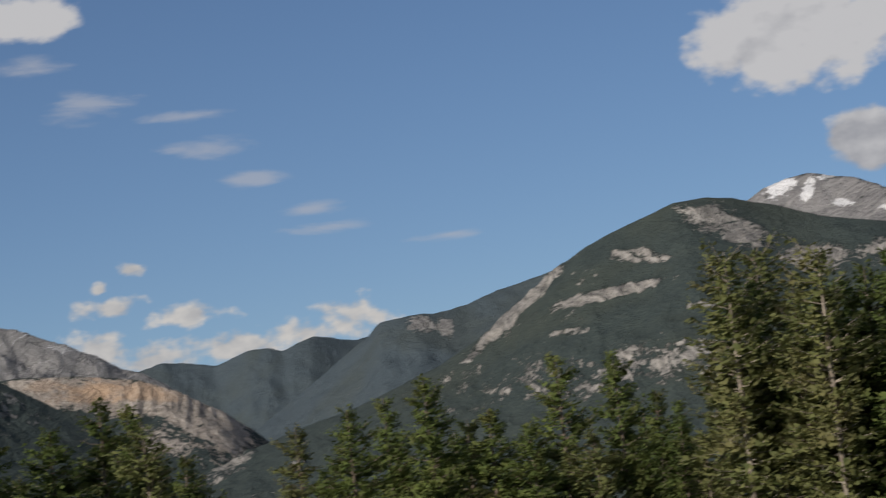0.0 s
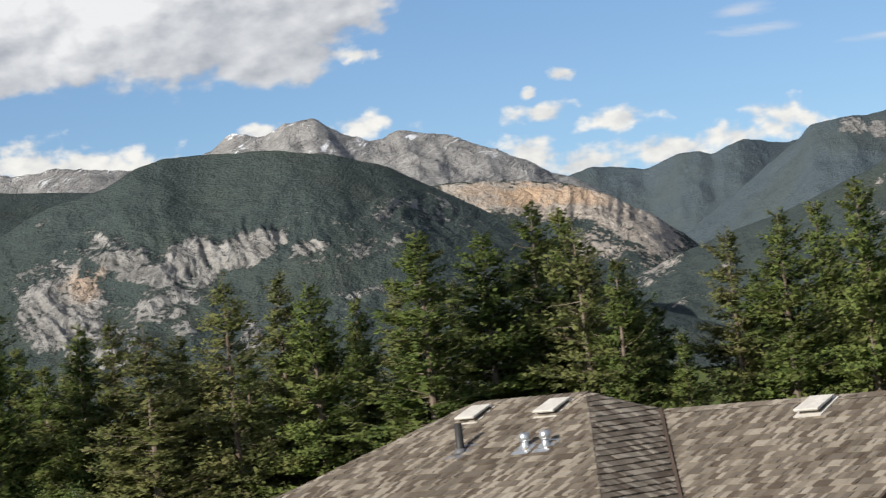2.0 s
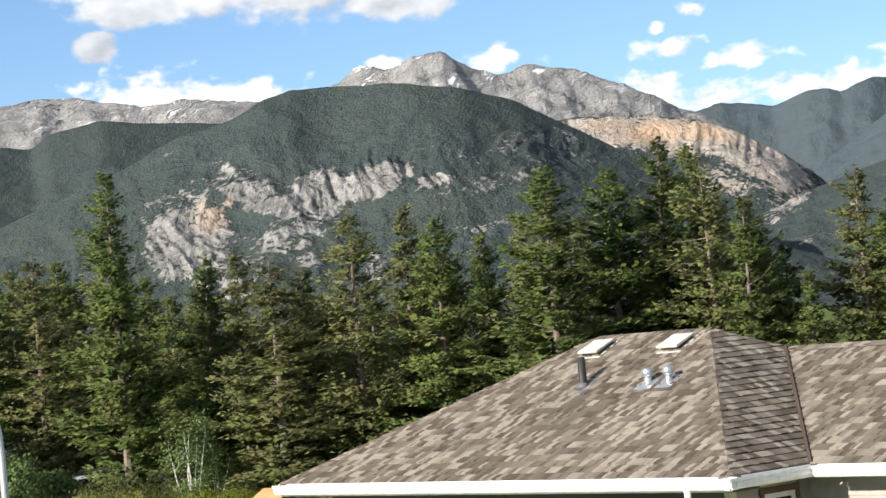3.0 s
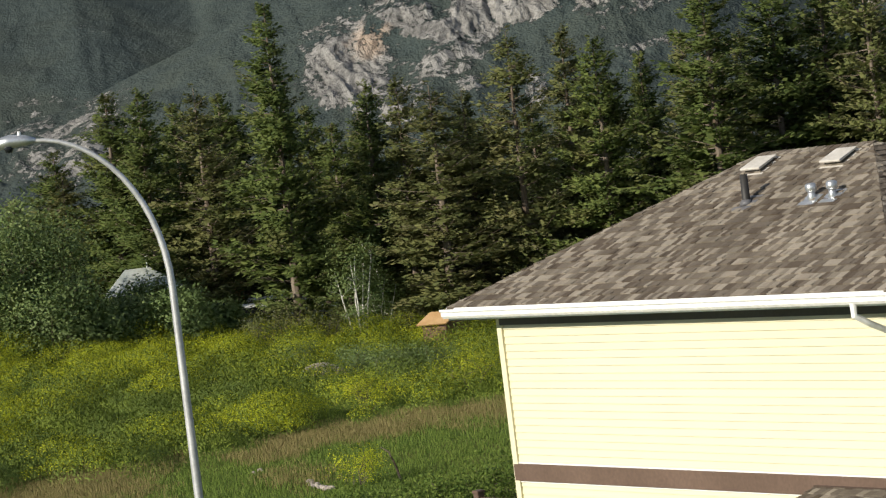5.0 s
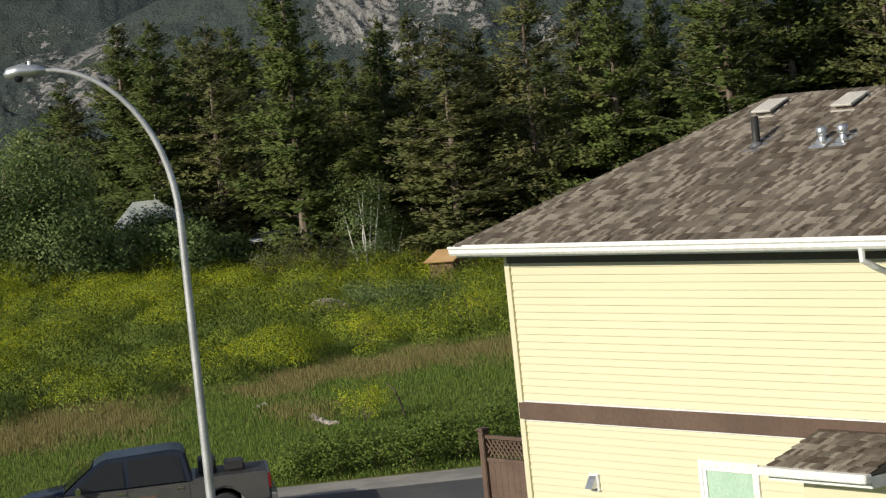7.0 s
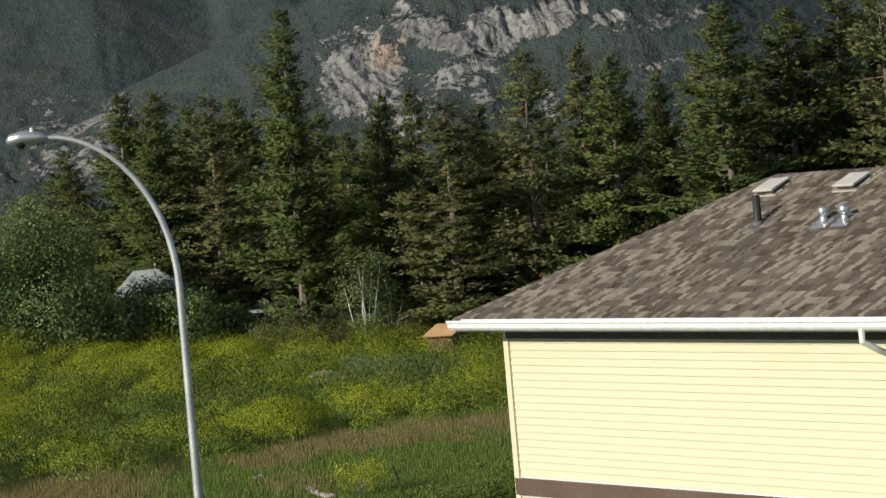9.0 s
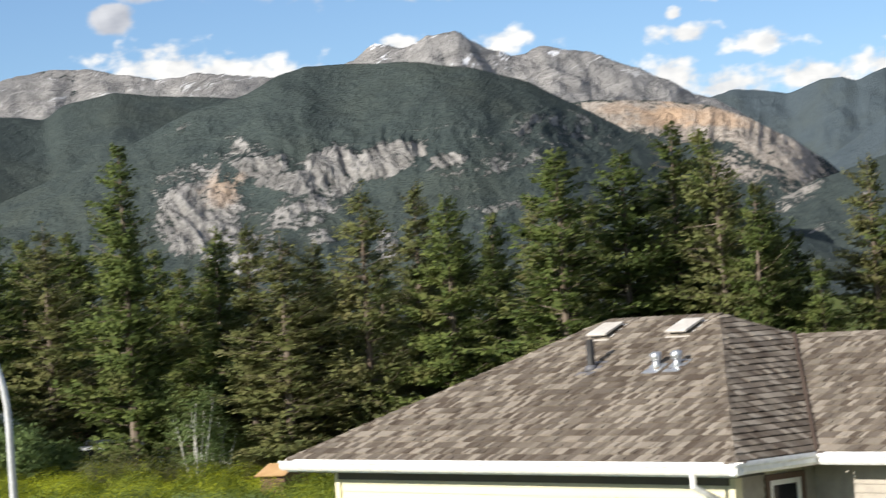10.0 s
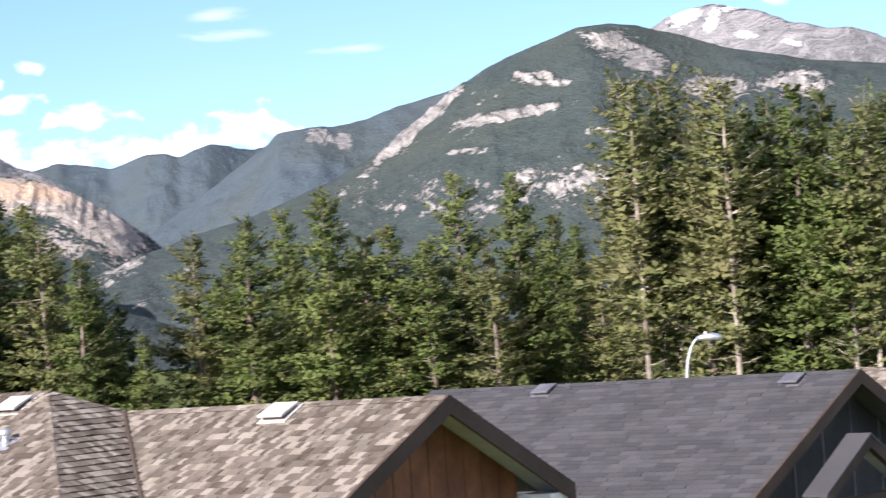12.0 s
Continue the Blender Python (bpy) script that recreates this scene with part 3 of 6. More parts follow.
def mountain_ridge(name, label, mat, knots, crest, foot, rough, gully, seed, shape=1.0, step=0.07, rows=90, category="mountain", crags=(), relief=1.0):
    """A range as one land sheet: from its foot up to the crest and down behind. knots: bearing and height angle of the crest in degrees."""
    a0, a1 = knots[0][0], knots[-1][0]
    n = int((a1 - a0) / step)
    verts, faces = [], []
    back = 14
    for j in range(rows + back + 1):
        for i in range(n + 1):
            a = a0 + (a1 - a0) * i / n
            ar = radians(a)
            wob = crest * (1 + 0.02 * noise.noise((a * 0.35, seed, 0.0)))
            top = wob * math.tan(radians((interp(knots, a - 0.08) + 2 * interp(knots, a) + interp(knots, a + 0.08)) / 4)) + EYE.z
            if j <= rows:
                s = j / rows
                r = foot + (wob - foot) * s
                h = -12 + (top + 12) * (s ** shape)
            else:
                s = 1 - (j - rows) / back * 0.5
                r = wob + (1 - s) * 900
                h = top - (1 - s) * top * 0.9
            x, y = r * math.sin(ar), r * math.cos(ar)
            p = Vector((x, y, 0.0))
            body = math.sin(math.pi * min(1, s)) ** 0.7 if j <= rows else 0.2
            q = Vector((x * 0.0062, y * 0.0062, h * 0.004)) + Vector((seed * 7.1, 0, 0))
            rid = noise.ridged_multi_fractal(q, 0.9, 2.1, 6, 1.0, 2.0) - 1.1
            fin = noise.fractal(p * 0.02 + Vector((seed, 3, 1)), 0.8, 2.1, 5)
            cr = 0.0
            if crags and j <= rows:
                rise = math.degrees(math.atan2(h - EYE.z, r))
                for b0, e0, wa, we, tilt, gain in crags:
                    c, k = math.cos(radians(tilt)), math.sin(radians(tilt))
                    dx, dy = a - b0, rise - e0
                    o = 1.15 - math.hypot((dx * c + dy * k) / wa, (dy * c - dx * k) / we)
                    cr = max(cr, gain * smooth01(0.0, 0.6, o))
            if cr:
                u, v = ar * crest, h
                fin_n = noise.ridged_multi_fractal(Vector(((u + 110 * noise.noise((u * 0.007, v * 0.011, seed))) * 0.030, v * 0.016, seed)), 0.8, 2.2, 5, 1.0, 2.0) - 1.0
                step_n = noise.fractal(Vector((u * 0.05, v * 0.10, seed + 4)), 0.7, 2.1, 4)
                out = relief * cr * (9.0 * fin_n + 3.5 * step_n)
                x, y = x - math.sin(ar) * out, y - math.cos(ar) * out
                h += 0.45 * out
            spur = noise.ridged_multi_fractal(Vector((a * crest * 0.00030 + 0.5 * noise.noise((a * 0.7, s * 2.5, seed)) + s * 0.9, s * 0.8, seed * 2.7)), 0.9, 2.2, 5, 1.0, 2.0) - 1.1
            h += body * gully * 0.18 * spur
            h += body * gully * 0.5 * rid + rough * fin * (0.35 + 0.65 * body) * smooth01(0.0, 0.12, s)
            verts.append((x, y, h))
    m = n + 1
    for j in range(rows + back):
        for i in range(n):
            k = j * m + i
            faces.append((k, k + 1, k + m + 1, k + m))
    ob = mesh_from(name, verts, faces, mat, smooth=True)
    return tagged(ob, label, category, kind="structure")


mountain_ridge("mountain_dome", "forested dome mountain with grey cliffs on its lower flank", m_dome,
               [(-14.0, 0.6), (-8.0, 1.9), (-4.5, 3.2), (-2.6, 3.95), (-1.63, 4.40), (-0.36, 4.74), (0.3, 5.06), (0.93, 5.24), (1.92, 5.22), (3.42, 5.16), (4.65, 4.97), (5.86, 4.53), (7.04, 3.88), (8.21, 3.14), (9.13, 2.40), (11.0, 1.0), (13.0, 0.2)], 2300, 1900, 4.0, 14, 1.0, 0.95, step=0.035, rows=150, crags=DOME_CRAGS)
mountain_ridge("mountain_side", "dark forested shoulder beside the dome mountain", m_left,
               [(-16.0, 4.9), (-10.0, 4.7), (-8.47, 4.74), (-7.36, 4.95), (-6.05, 4.57), (-4.83, 4.42), (-4.44, 4.7), (-3.31, 4.92), (-2.32, 4.79), (-0.7, 4.65), (1.0, 4.2), (3.0, 3.4)], 2900, 2250, 3.0, 11, 2.0, 0.95)
mountain_ridge("limestone_ridge", "pale bare limestone ridge with snow patches", m_pale,
               [(-16.0, 4.6), (-8.46, 4.93), (-6.87, 5.02), (-5.62, 5.34), (-4.74, 5.52), (-3.5, 5.40), (-2.66, 5.22), (-2.2, 5.12), (-1.41, 5.25), (0.06, 5.06), (1.5, 4.9), (3.0, 4.5)], 3900, 3350, 15.0, 34, 3.0, 1.0, rows=90)
mountain_ridge("limestone_peak", "grey limestone peak with snow streaks near the top", m_pale,
               [(0.8, 4.7), (1.99, 5.28), (2.5, 5.66), (3.13, 5.5), (3.45, 5.66), (3.85, 5.77), (4.3, 5.78), (4.55, 5.62), (4.87, 5.40), (5.48, 5.17), (6.31, 5.33), (7.58, 4.97), (8.77, 4.42), (9.84, 3.9), (11.0, 3.2)], 4100, 3500, 15.0, 34, 4.0, 1.0, step=0.035, rows=80)
mountain_ridge("ochre_hill", "rocky hill with an orange and cream cliff face", m_ochre,
               [(4.5, 3.6), (6.0, 4.0), (7.24, 4.05), (8.6, 3.95), (9.71, 3.80), (10.65, 3.38), (11.59, 2.85), (12.21, 2.34), (13.0, 1.6), (14.0, 0.9)], 3100, 2780, 5.0, 12, 5.0, 0.8, step=0.035, rows=90, crags=OCHRE_CRAGS, relief=0.4)
mountain_ridge("far_ridge", "distant forested ridge line, tinted blue for haze", m_haze_blue,
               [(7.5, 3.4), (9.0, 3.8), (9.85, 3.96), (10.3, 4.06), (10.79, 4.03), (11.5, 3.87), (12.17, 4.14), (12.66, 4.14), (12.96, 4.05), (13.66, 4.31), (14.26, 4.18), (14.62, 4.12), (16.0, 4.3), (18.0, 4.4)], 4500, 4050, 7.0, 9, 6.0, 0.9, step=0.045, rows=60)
mountain_ridge("middle_ridge", "forested ridge with a pale rock outcrop on its crest", m_haze_blue,
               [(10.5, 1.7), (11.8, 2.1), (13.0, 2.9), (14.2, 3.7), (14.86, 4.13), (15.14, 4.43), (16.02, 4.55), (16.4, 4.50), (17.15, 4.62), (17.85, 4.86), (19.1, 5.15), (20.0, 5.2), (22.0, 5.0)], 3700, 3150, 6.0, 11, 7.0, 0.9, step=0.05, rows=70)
mountain_ridge("mountain_patchy", "forested mountain with scattered pale rock slabs", m_right,
               [(9.0, 0.3), (10.8, 1.5), (12.0, 1.93), (13.26, 2.34), (14.5, 2.65), (16.38, 3.34), (17.32, 3.86), (18.8, 4.92), (19.3, 5.22), (19.84, 5.54), (20.4, 5.78), (21.15, 6.03), (21.9, 6.30), (22.62, 6.34), (23.3, 6.22), (24.15, 5.97), (25.1, 5.62), (27.0, 5.2), (30.0, 4.8), (36.0, 4.4)], 2800, 2300, 4.0, 15, 8.0, 0.85, step=0.045, rows=120, crags=RIGHT_CRAGS)
mountain_ridge("snow_peak", "grey mountain top with large snow fields", m_snowy,
               [(21.5, 5.2), (23.6, 6.16), (24.0, 6.42), (24.45, 6.53), (25.05, 6.56), (25.85, 6.37), (26.6, 6.07), (27.35, 5.87), (28.07, 5.76), (28.63, 5.55), (31.0, 4.9), (36.0, 4.6)], 4200, 3600, 11.0, 30, 9.0, 1.0, rows=80)


# ---- road ----
def strip(name, label, mat, y0, y1, x0, x1, lift, category):
    verts, faces = [], []
    n = 60
    for i in range(n + 1):
        x = x0 + (x1 - x0) * i / n
        sway = 0.4 * math.sin(x * 0.05)
        for y in (y0 + sway, (y0 + y1) / 2 + sway, y1 + sway):
            verts.append((x, y, -1.8 + lift))
        for y in (y0 + sway, y1 + sway):
            verts.append((x, y, -2.2))
    for i in range(n):
        a, b = i * 5, i * 5 + 5
        faces += [(a, b, b + 1, a + 1), (a + 1, b + 1, b + 2, a + 2), (a + 3, b + 3, b, a), (a + 2, b + 2, b + 4, a + 4)]
    ob = mesh_from(name, verts, faces, mat)
    return tagged(ob, label, category, kind="structure")


strip("verge", "pale gravel verge along the road", m_gravel, 51.6, 62.3, -45, 60, 0.05, "verge")
strip("road", "dark asphalt road below the field", m_asphalt, 52.8, 60.2, -45, 60, 0.09, "road")


# ---- shingled roofs ----
def shingle_rows(w_max, ends, course=0.143, tabs=(0.05, 0.13), seed=1):
    """Tabs of a roof face as (s00, s10, s01, s11, w0, w1) in plan: ends(w) gives the row's first and last place."""
    rnd = random.Random(seed)
    c = course / math.sqrt(1.25)
    out, w = [], 0.0
    while w < w_max - 0.02:
        w1 = min(w + c, w_max)
        a0, b0 = ends(w)
        a1, b1 = ends(w1)
        s = min(a0, a1)
        last = max(b0, b1)
        while s < last - 0.01:
            e = min(s + rnd.uniform(*tabs), last)
            if last - e < 0.06:
                e = last
            q = (min(max(s, a0), b0), min(max(e, a0), b0), min(max(s, a1), b1), min(max(e, a1), b1))
            if q[1] - q[0] > 0.005 or q[3] - q[2] > 0.005:
                out.append((*q, w, w1))
            s = e + 0.004
        w = w1
    return out


def shingle_boxes(tabs, origin, along, inward, rise=0.5, thick=0.016, seed=2):
    """Each tab as a thin slab, its lower edge proud."""
    rnd = random.Random(seed)
    o, al, up = Vector(origin), Vector(along), Vector(inward) + Vector((0, 0, rise))
    nrm = al.cross(up).normalized()
    if nrm.z < 0:
        nrm = -nrm
    res = []
    for s00, s10, s01, s11, w0, w1 in tabs:
        t = thick * rnd.choice((0.8, 1.0, 1.5))
        base = [o + al * s00 + up * w0, o + al * s10 + up * w0, o + al * s11 + up * w1, o + al * s01 + up * w1]
        v = [base[0] + nrm * 0.004, base[1] + nrm * 0.004, base[2], base[3], base[0] + nrm * (t + 0.006), base[1] + nrm * (t + 0.006), base[2] + nrm * 0.008, base[3] + nrm * 0.008]
        res.append([tuple(p) for p in v])
    return res


BOX_FACES = [(0, 3, 2, 1), (4, 5, 6, 7), (0, 1, 5, 4), (1, 2, 6, 5), (2, 3, 7, 6), (3, 0, 4, 7)]


def joined_boxes(name, boxes, mat, parent, label=""):
    verts, faces = [], []
    for b in boxes:
        k = len(verts)
        verts += b
        faces += [tuple(k + i for i in f) for f in BOX_FACES]
    ob = mesh_from(name, verts, faces, mat, parent, label)
    tagged(ob, kind="stuff")
    return ob


def siding(parent, mat, p0, p1, z0, z1, out, course=0.1016, skip=()):
    """Lap boards from p0 to p1 (plan points) up a wall; out: the way the wall faces. skip: openings (s0, s1, z0, z1)."""
    a, b, o = Vector((*p0, 0)), Vector((*p1, 0)), Vector((*out, 0))
    d = (b - a).normalized()
    length = (b - a).length
    z = z0
    while z < z1 - 0.01:
        zt = min(z + course, z1)
        spans = [(0.0, length)]
        for s0, s1, q0, q1 in skip:
            if z < q1 - 0.02 and zt > q0 + 0.02:
                spans = [(x, y) for lo, hi in spans for x, y in ((lo, min(hi, s0)), (max(lo, s1), hi)) if y - x > 0.02]
        for lo, hi in spans:
            v = []
            for s in (lo, hi):
                q = a + d * s
                v += [q + Vector((0, 0, z)), q + o * 0.025 + Vector((0, 0, z + 0.003)), q + o * 0.023 + Vector((0, 0, z + 0.02)), q + o * 0.007 + Vector((0, 0, zt)), q + Vector((0, 0, zt))]
            f = [(0, 1, 6, 5), (1, 2, 7, 6), (2, 3, 8, 7), (3, 4, 9, 8), (4, 3, 2, 1, 0), (5, 6, 7, 8, 9)]
            mesh_from("siding_board", [tuple(p) for p in v], f, mat, parent)
        z = zt


def roof_vent(parent_m, x, y, z, yaw, mat, label):
    """A low square box vent on a sloping roof, lying with the slope."""
    t = thing("roof_vent", parent_m @ pose(x, y, z, math.degrees(math.atan(0.5)), 0, 0), label, "roof vent", "roof vents")
    bm = bm_new()
    box(bm, -0.21, -0.22, 0.0, 0.21, 0.22, 0.02)
    part("flange", bm, mat, t)
    bm = bm_new()
    prism(bm, [(-0.15, 0.02), (0.16, 0.02), (0.16, 0.06), (-0.15, 0.09)], "x", -0.15, 0.15)
    part("body", bm, m_soffit_shade, t)
    bm = bm_new()
    prism(bm, [(-0.19, 0.075), (0.18, 0.055), (0.18, 0.075), (-0.18, 0.105), (-0.195, 0.095)], "x", -0.185, 0.185)
    part("cap", bm, mat, t)
    return t


def flue(parent_m, x, y, z, h, label="shiny galvanised flue cap on the shingled roof"):
    t = thing("flue_pipe", parent_m @ pose(x, y, z), label, "flue pipe", "flue pipes")
    bm = bm_new()
    box(bm, -0.14, -0.15, -0.01, 0.14, 0.15, 0.012, m=pose(0, 0, 0.01, 26.57, 0, 0))
    part("flashing", bm, m_galv, t)
    bm = bm_new()
    tube(bm, [(0, 0, -0.1), (0, 0, 0.05), (0, 0, h - 0.1)], [0.06, 0.05, 0.046], 14)
    part("pipe", bm, m_galv, t, smooth=True)
    bm = bm_new()
    tube(bm, [(0, 0, h - 0.11), (0, 0, h - 0.09), (0, 0, h - 0.02), (0, 0, h)], [0.055, 0.072, 0.072, 0.045], 14)
    part("cap", bm, m_galv, t, smooth=True)
    return t


# ---- cream house ----
HOUSE = pose(4.95, 28.71, 0, 0, 0, -53.92)
ZE = 5.2
EL, DEP, HALF = 8.455, 6.38, 3.19
WING_Y, WING_X, WING_D = 1.326, 2.56, 2.526
house = thing("house", HOUSE, "cream two-storey house with brown mixed-tone shingle roof and white gutters", "house")


def up(y):
    return ZE + 0.5 * y


bm = bm_new()
# body: two blocks of wall
prism(bm, [(-EL + 0.5, 0.5), (-0.5, 0.5), (-0.5, DEP - 0.5), (-EL + 0.5, DEP - 0.5)], "z", -0.4, ZE + 0.05)
part("wall", bm, m_siding, house)
bm = bm_new()
box(bm, -0.5, WING_Y + 0.5, -0.4, WING_X - 0.55, DEP - 0.5, ZE + 0.05)
part("wing_wall", bm, m_siding_grey, house, "taupe sided wing wall")
bm = bm_new()
# hipped main roof
P = [(-EL, 0, ZE), (0, 0, ZE), (0, DEP, ZE), (-EL, DEP, ZE), (-EL + HALF, HALF, up(HALF)), (-HALF, HALF, up(HALF))]
vs = [bm.verts.new(p) for p in P]
for f in ((0, 1, 5, 4), (1, 2, 5), (2, 3, 4, 5), (3, 0, 4), (3, 2, 1, 0)):
    bm.faces.new([vs[i] for i in f])
part("roof", bm, m_underlay, house, "brown hipped shingle roof")
bm = bm_new()
prism(bm, [(WING_Y, ZE - 0.06), (WING_Y + WING_D, up(WING_D) - 0.06), (WING_Y + 2 * WING_D, ZE - 0.06), (WING_Y + 2 * WING_D, ZE), (WING_Y + WING_D, up(WING_D)), (WING_Y, ZE)], "x", -WING_D, WING_X - 0.03)
part("wing_roof", bm, m_underlay, house, "brown gabled shingle roof of the wing")


def slope_a(w):
    return w, EL - w


def slope_b(w):
    return w, min(WING_Y + w, DEP - w)


def slope_w(w):
    return -w, WING_X


face_a = shingle_boxes(shingle_rows(HALF, slope_a, seed=3), (-EL, 0, ZE + 0.01), (1, 0, 0), (0, 1, 0))
face_b = shingle_boxes(shingle_rows(HALF, slope_b, seed=4), (0, 0, ZE + 0.01), (0, 1, 0), (-1, 0, 0))
face_w = shingle_boxes(shingle_rows(WING_D, slope_w, seed=5), (0, WING_Y, ZE + 0.012), (1, 0, 0), (0, 1, 0))
joined_boxes("shingle_field", face_b, m_shingle, house)
joined_boxes("shingle_field", face_w, m_shingle, house)
near = [b for b in face_a if b[0][0] > -4.2][:290]
single = {id(b) for b in near}
joined_boxes("shingle_field", [b for b in face_a if id(b) not in single], m_shingle, house)


def cap_line(p, q, mat, parent, w=0.13, step=0.15):
    """Overlapping cap shingles bent over a hip or ridge."""
    p, q = Vector(p), Vector(q)
    d = (q - p).normalized()
    side = d.cross(Vector((0, 0, 1))).normalized()
    n = int((q - p).length / step)
    bxs = []
    for i in range(n):
        a = p + d * (i * step) + Vector((0, 0, 0.027))
        b = p + d * ((i + 1) * step + 0.02) + Vector((0, 0, 0.022))
        drop = Vector((0, 0, -0.055))
        bxs.append([a - side * w + drop, a + Vector((0, 0, 0.003)), b, b - side * w + drop, a + side * w + drop, b + side * w + drop])
    verts, faces = [], []
    for b in bxs:
        k = len(verts)
        verts += [tuple(v) for v in b]
        low = [tuple(v - Vector((0, 0, 0.03))) for v in b]
        verts += low
        faces += [tuple(k + i for i in f) for f in ((0, 1, 2, 3), (1, 4, 5, 2), (0, 6, 7, 1), (1, 7, 10, 4), (6, 9, 8, 7), (7, 8, 11, 10), (3, 2, 8, 9), (2, 5, 11, 8))]
    ob = mesh_from("cap_shingles", verts, faces, mat, parent)
    tagged(ob, kind="stuff")


cap_line((0, 0, ZE), (-HALF, HALF, up(HALF)), m_shingle, house)
cap_line((-EL, 0, ZE), (-EL + HALF, HALF, up(HALF)), m_shingle, house)
cap_line((-HALF + 0.05, HALF, up(HALF)), (-EL + HALF, HALF, up(HALF)), m_shingle, house)
cap_line((-HALF, HALF, up(HALF)), (-0.3, DEP - 0.3, ZE + 0.15), m_shingle, house)
cap_line((-WING_D + 0.1, WING_Y + WING_D, up(WING_D)), (WING_X, WING_Y + WING_D, up(WING_D)), m_shingle, house)
bm = bm_new()
tube(bm, [(0.02, WING_Y, ZE + 0.03), (-WING_D, WING_Y + WING_D, up(WING_D) + 0.03)], [0.03, 0.03], 4)
part("valley_flashing", bm, m_trim_dark, house, "dark open valley between roof faces")


def gutter(parent, p0, p1, out, name="gutter"):
    """White eaves trough along the fascia."""
    a, b, o = Vector((*p0, 0)), Vector((*p1, 0)), Vector((*out, 0))
    prof = [(0.0, -0.13), (0.075, -0.13), (0.105, -0.095), (0.105, -0.05), (0.125, -0.03), (0.125, 0.0), (0.112, 0.0), (0.1, -0.03), (0.01, -0.1), (0.01, 0.01), (0.0, 0.01)]
    verts = [tuple(q + o * h + Vector((0, 0, ZE + v))) for q in (a, b) for h, v in prof]
    n = len(prof)
    faces = [(i, (i + 1) % n, (i + 1) % n + n, i + n) for i in range(n)] + [tuple(range(n))[::-1], tuple(range(n, 2 * n))]
    mesh_from(name, verts, faces, m_white, parent, "white metal gutter")


gutter(house, (-EL - 0.02, 0), (0.12, 0), (0, -1))
gutter(house, (0, -0.1), (0, WING_Y + 0.02), (1, 0))
gutter(house, (0.13, WING_Y), (WING_X - 0.05, WING_Y), (0, -1))
bm = bm_new()
box(bm, -EL, 0.004, ZE - 0.16, 0, 0.03, ZE - 0.002)
part("fascia", bm, m_white, house, "white fascia board")
bm = bm_new()
box(bm, -EL + 0.01, 0.03, ZE - 0.17, -0.03, 0.5, ZE - 0.15)
part("soffit", bm, m_soffit_shade, house, "dark grey-brown soffit")
# dark strip on the wall top stands in for the eaves' shade
bm = bm_new()
box(bm, -EL + 0.55, 0.44, ZE - 0.30, -0.55, 0.478, ZE - 0.17)
part("frieze_board", bm, m_soffit_shade, house, "dark strip under the eaves in place of their shade")

ZB1, ZB0 = 2.985, 2.745   # brown band
LOWER = [(3.60, 4.66, 1.05, 2.34)]
siding(house, m_siding, (-EL + 0.5, 0.5), (-0.5, 0.5), ZB1 + 0.02, ZE - 0.30, (0, -1))
siding(house, m_siding, (-EL + 0.5, 0.5), (-0.5, 0.5), 0.12, ZB0 - 0.02, (0, -1), skip=LOWER)
siding(house, m_siding_grey, (-0.5, 0.5), (-0.5, WING_Y + 0.5), ZB1 + 0.02, ZE - 0.17, (1, 0), skip=[(0.45, 1.12, 3.9, 5.0)])
siding(house, m_siding_grey, (-0.5, 0.5), (-0.5, WING_Y + 0.5), 0.12, ZB0 - 0.02, (1, 0))
siding(house, m_siding_grey, (-0.48, WING_Y + 0.5), (WING_X - 0.55, WING_Y + 0.5), 0.12, ZE - 0.17, (0, -1))
bm = bm_new()
box(bm, -EL + 0.48, 0.445, ZB0, -0.47, 0.5, ZB1, 0.006)
part("band_board", bm, m_brown, house, "brown painted belly band board")
bm = bm_new()
box(bm, -0.5, 0.48, ZB0, -0.455, WING_Y + 0.45, ZB1, 0.006)
part("band_board", bm, m_brown, house, "brown painted belly band board")
for z in (ZB0 - 0.02, ZB1):
    bm = bm_new()
    box(bm, -EL + 0.5, 0.468, z, -0.5, 0.5, z + 0.02)
    part("band_flashing", bm, m_white, house, "thin white strip beside the band")
for x, y, o in ((-EL + 0.5, 0.5, 1), (-0.5, 0.5, -1)):
    bm = bm_new()
    prism(bm, [(x - 0.03 * o, y - 0.05), (x + 0.075 * o, y - 0.05), (x + 0.075 * o, y), (x, y), (x, y + 0.07), (x - 0.03 * o, y + 0.07)], "z", 0.1, ZE - 0.17)
    part("corner_post", bm, m_siding, house)
bm = bm_new()
prism(bm, [(-EL + 0.47, 0.47), (-0.47, 0.47), (-0.47, DEP - 0.47), (-EL + 0.47, DEP - 0.47)], "z", -0.6, 0.12)
part("foundation", bm, m_concrete, house, "grey concrete foundation")
bm = bm_new()
tube(bm, [(-0.62, -0.06, ZE - 0.12), (-0.62, -0.06, ZE - 0.26), (-0.58, 0.1, ZE - 0.36), (-0.56, 0.40, ZE - 0.50), (-0.55, 0.43, ZE - 0.6), (-0.55, 0.43, 2.0), (-0.55, 0.43, 0.2)], [0.04] * 7, 8)
part("downspout", bm, m_white, house, "white metal downspout")


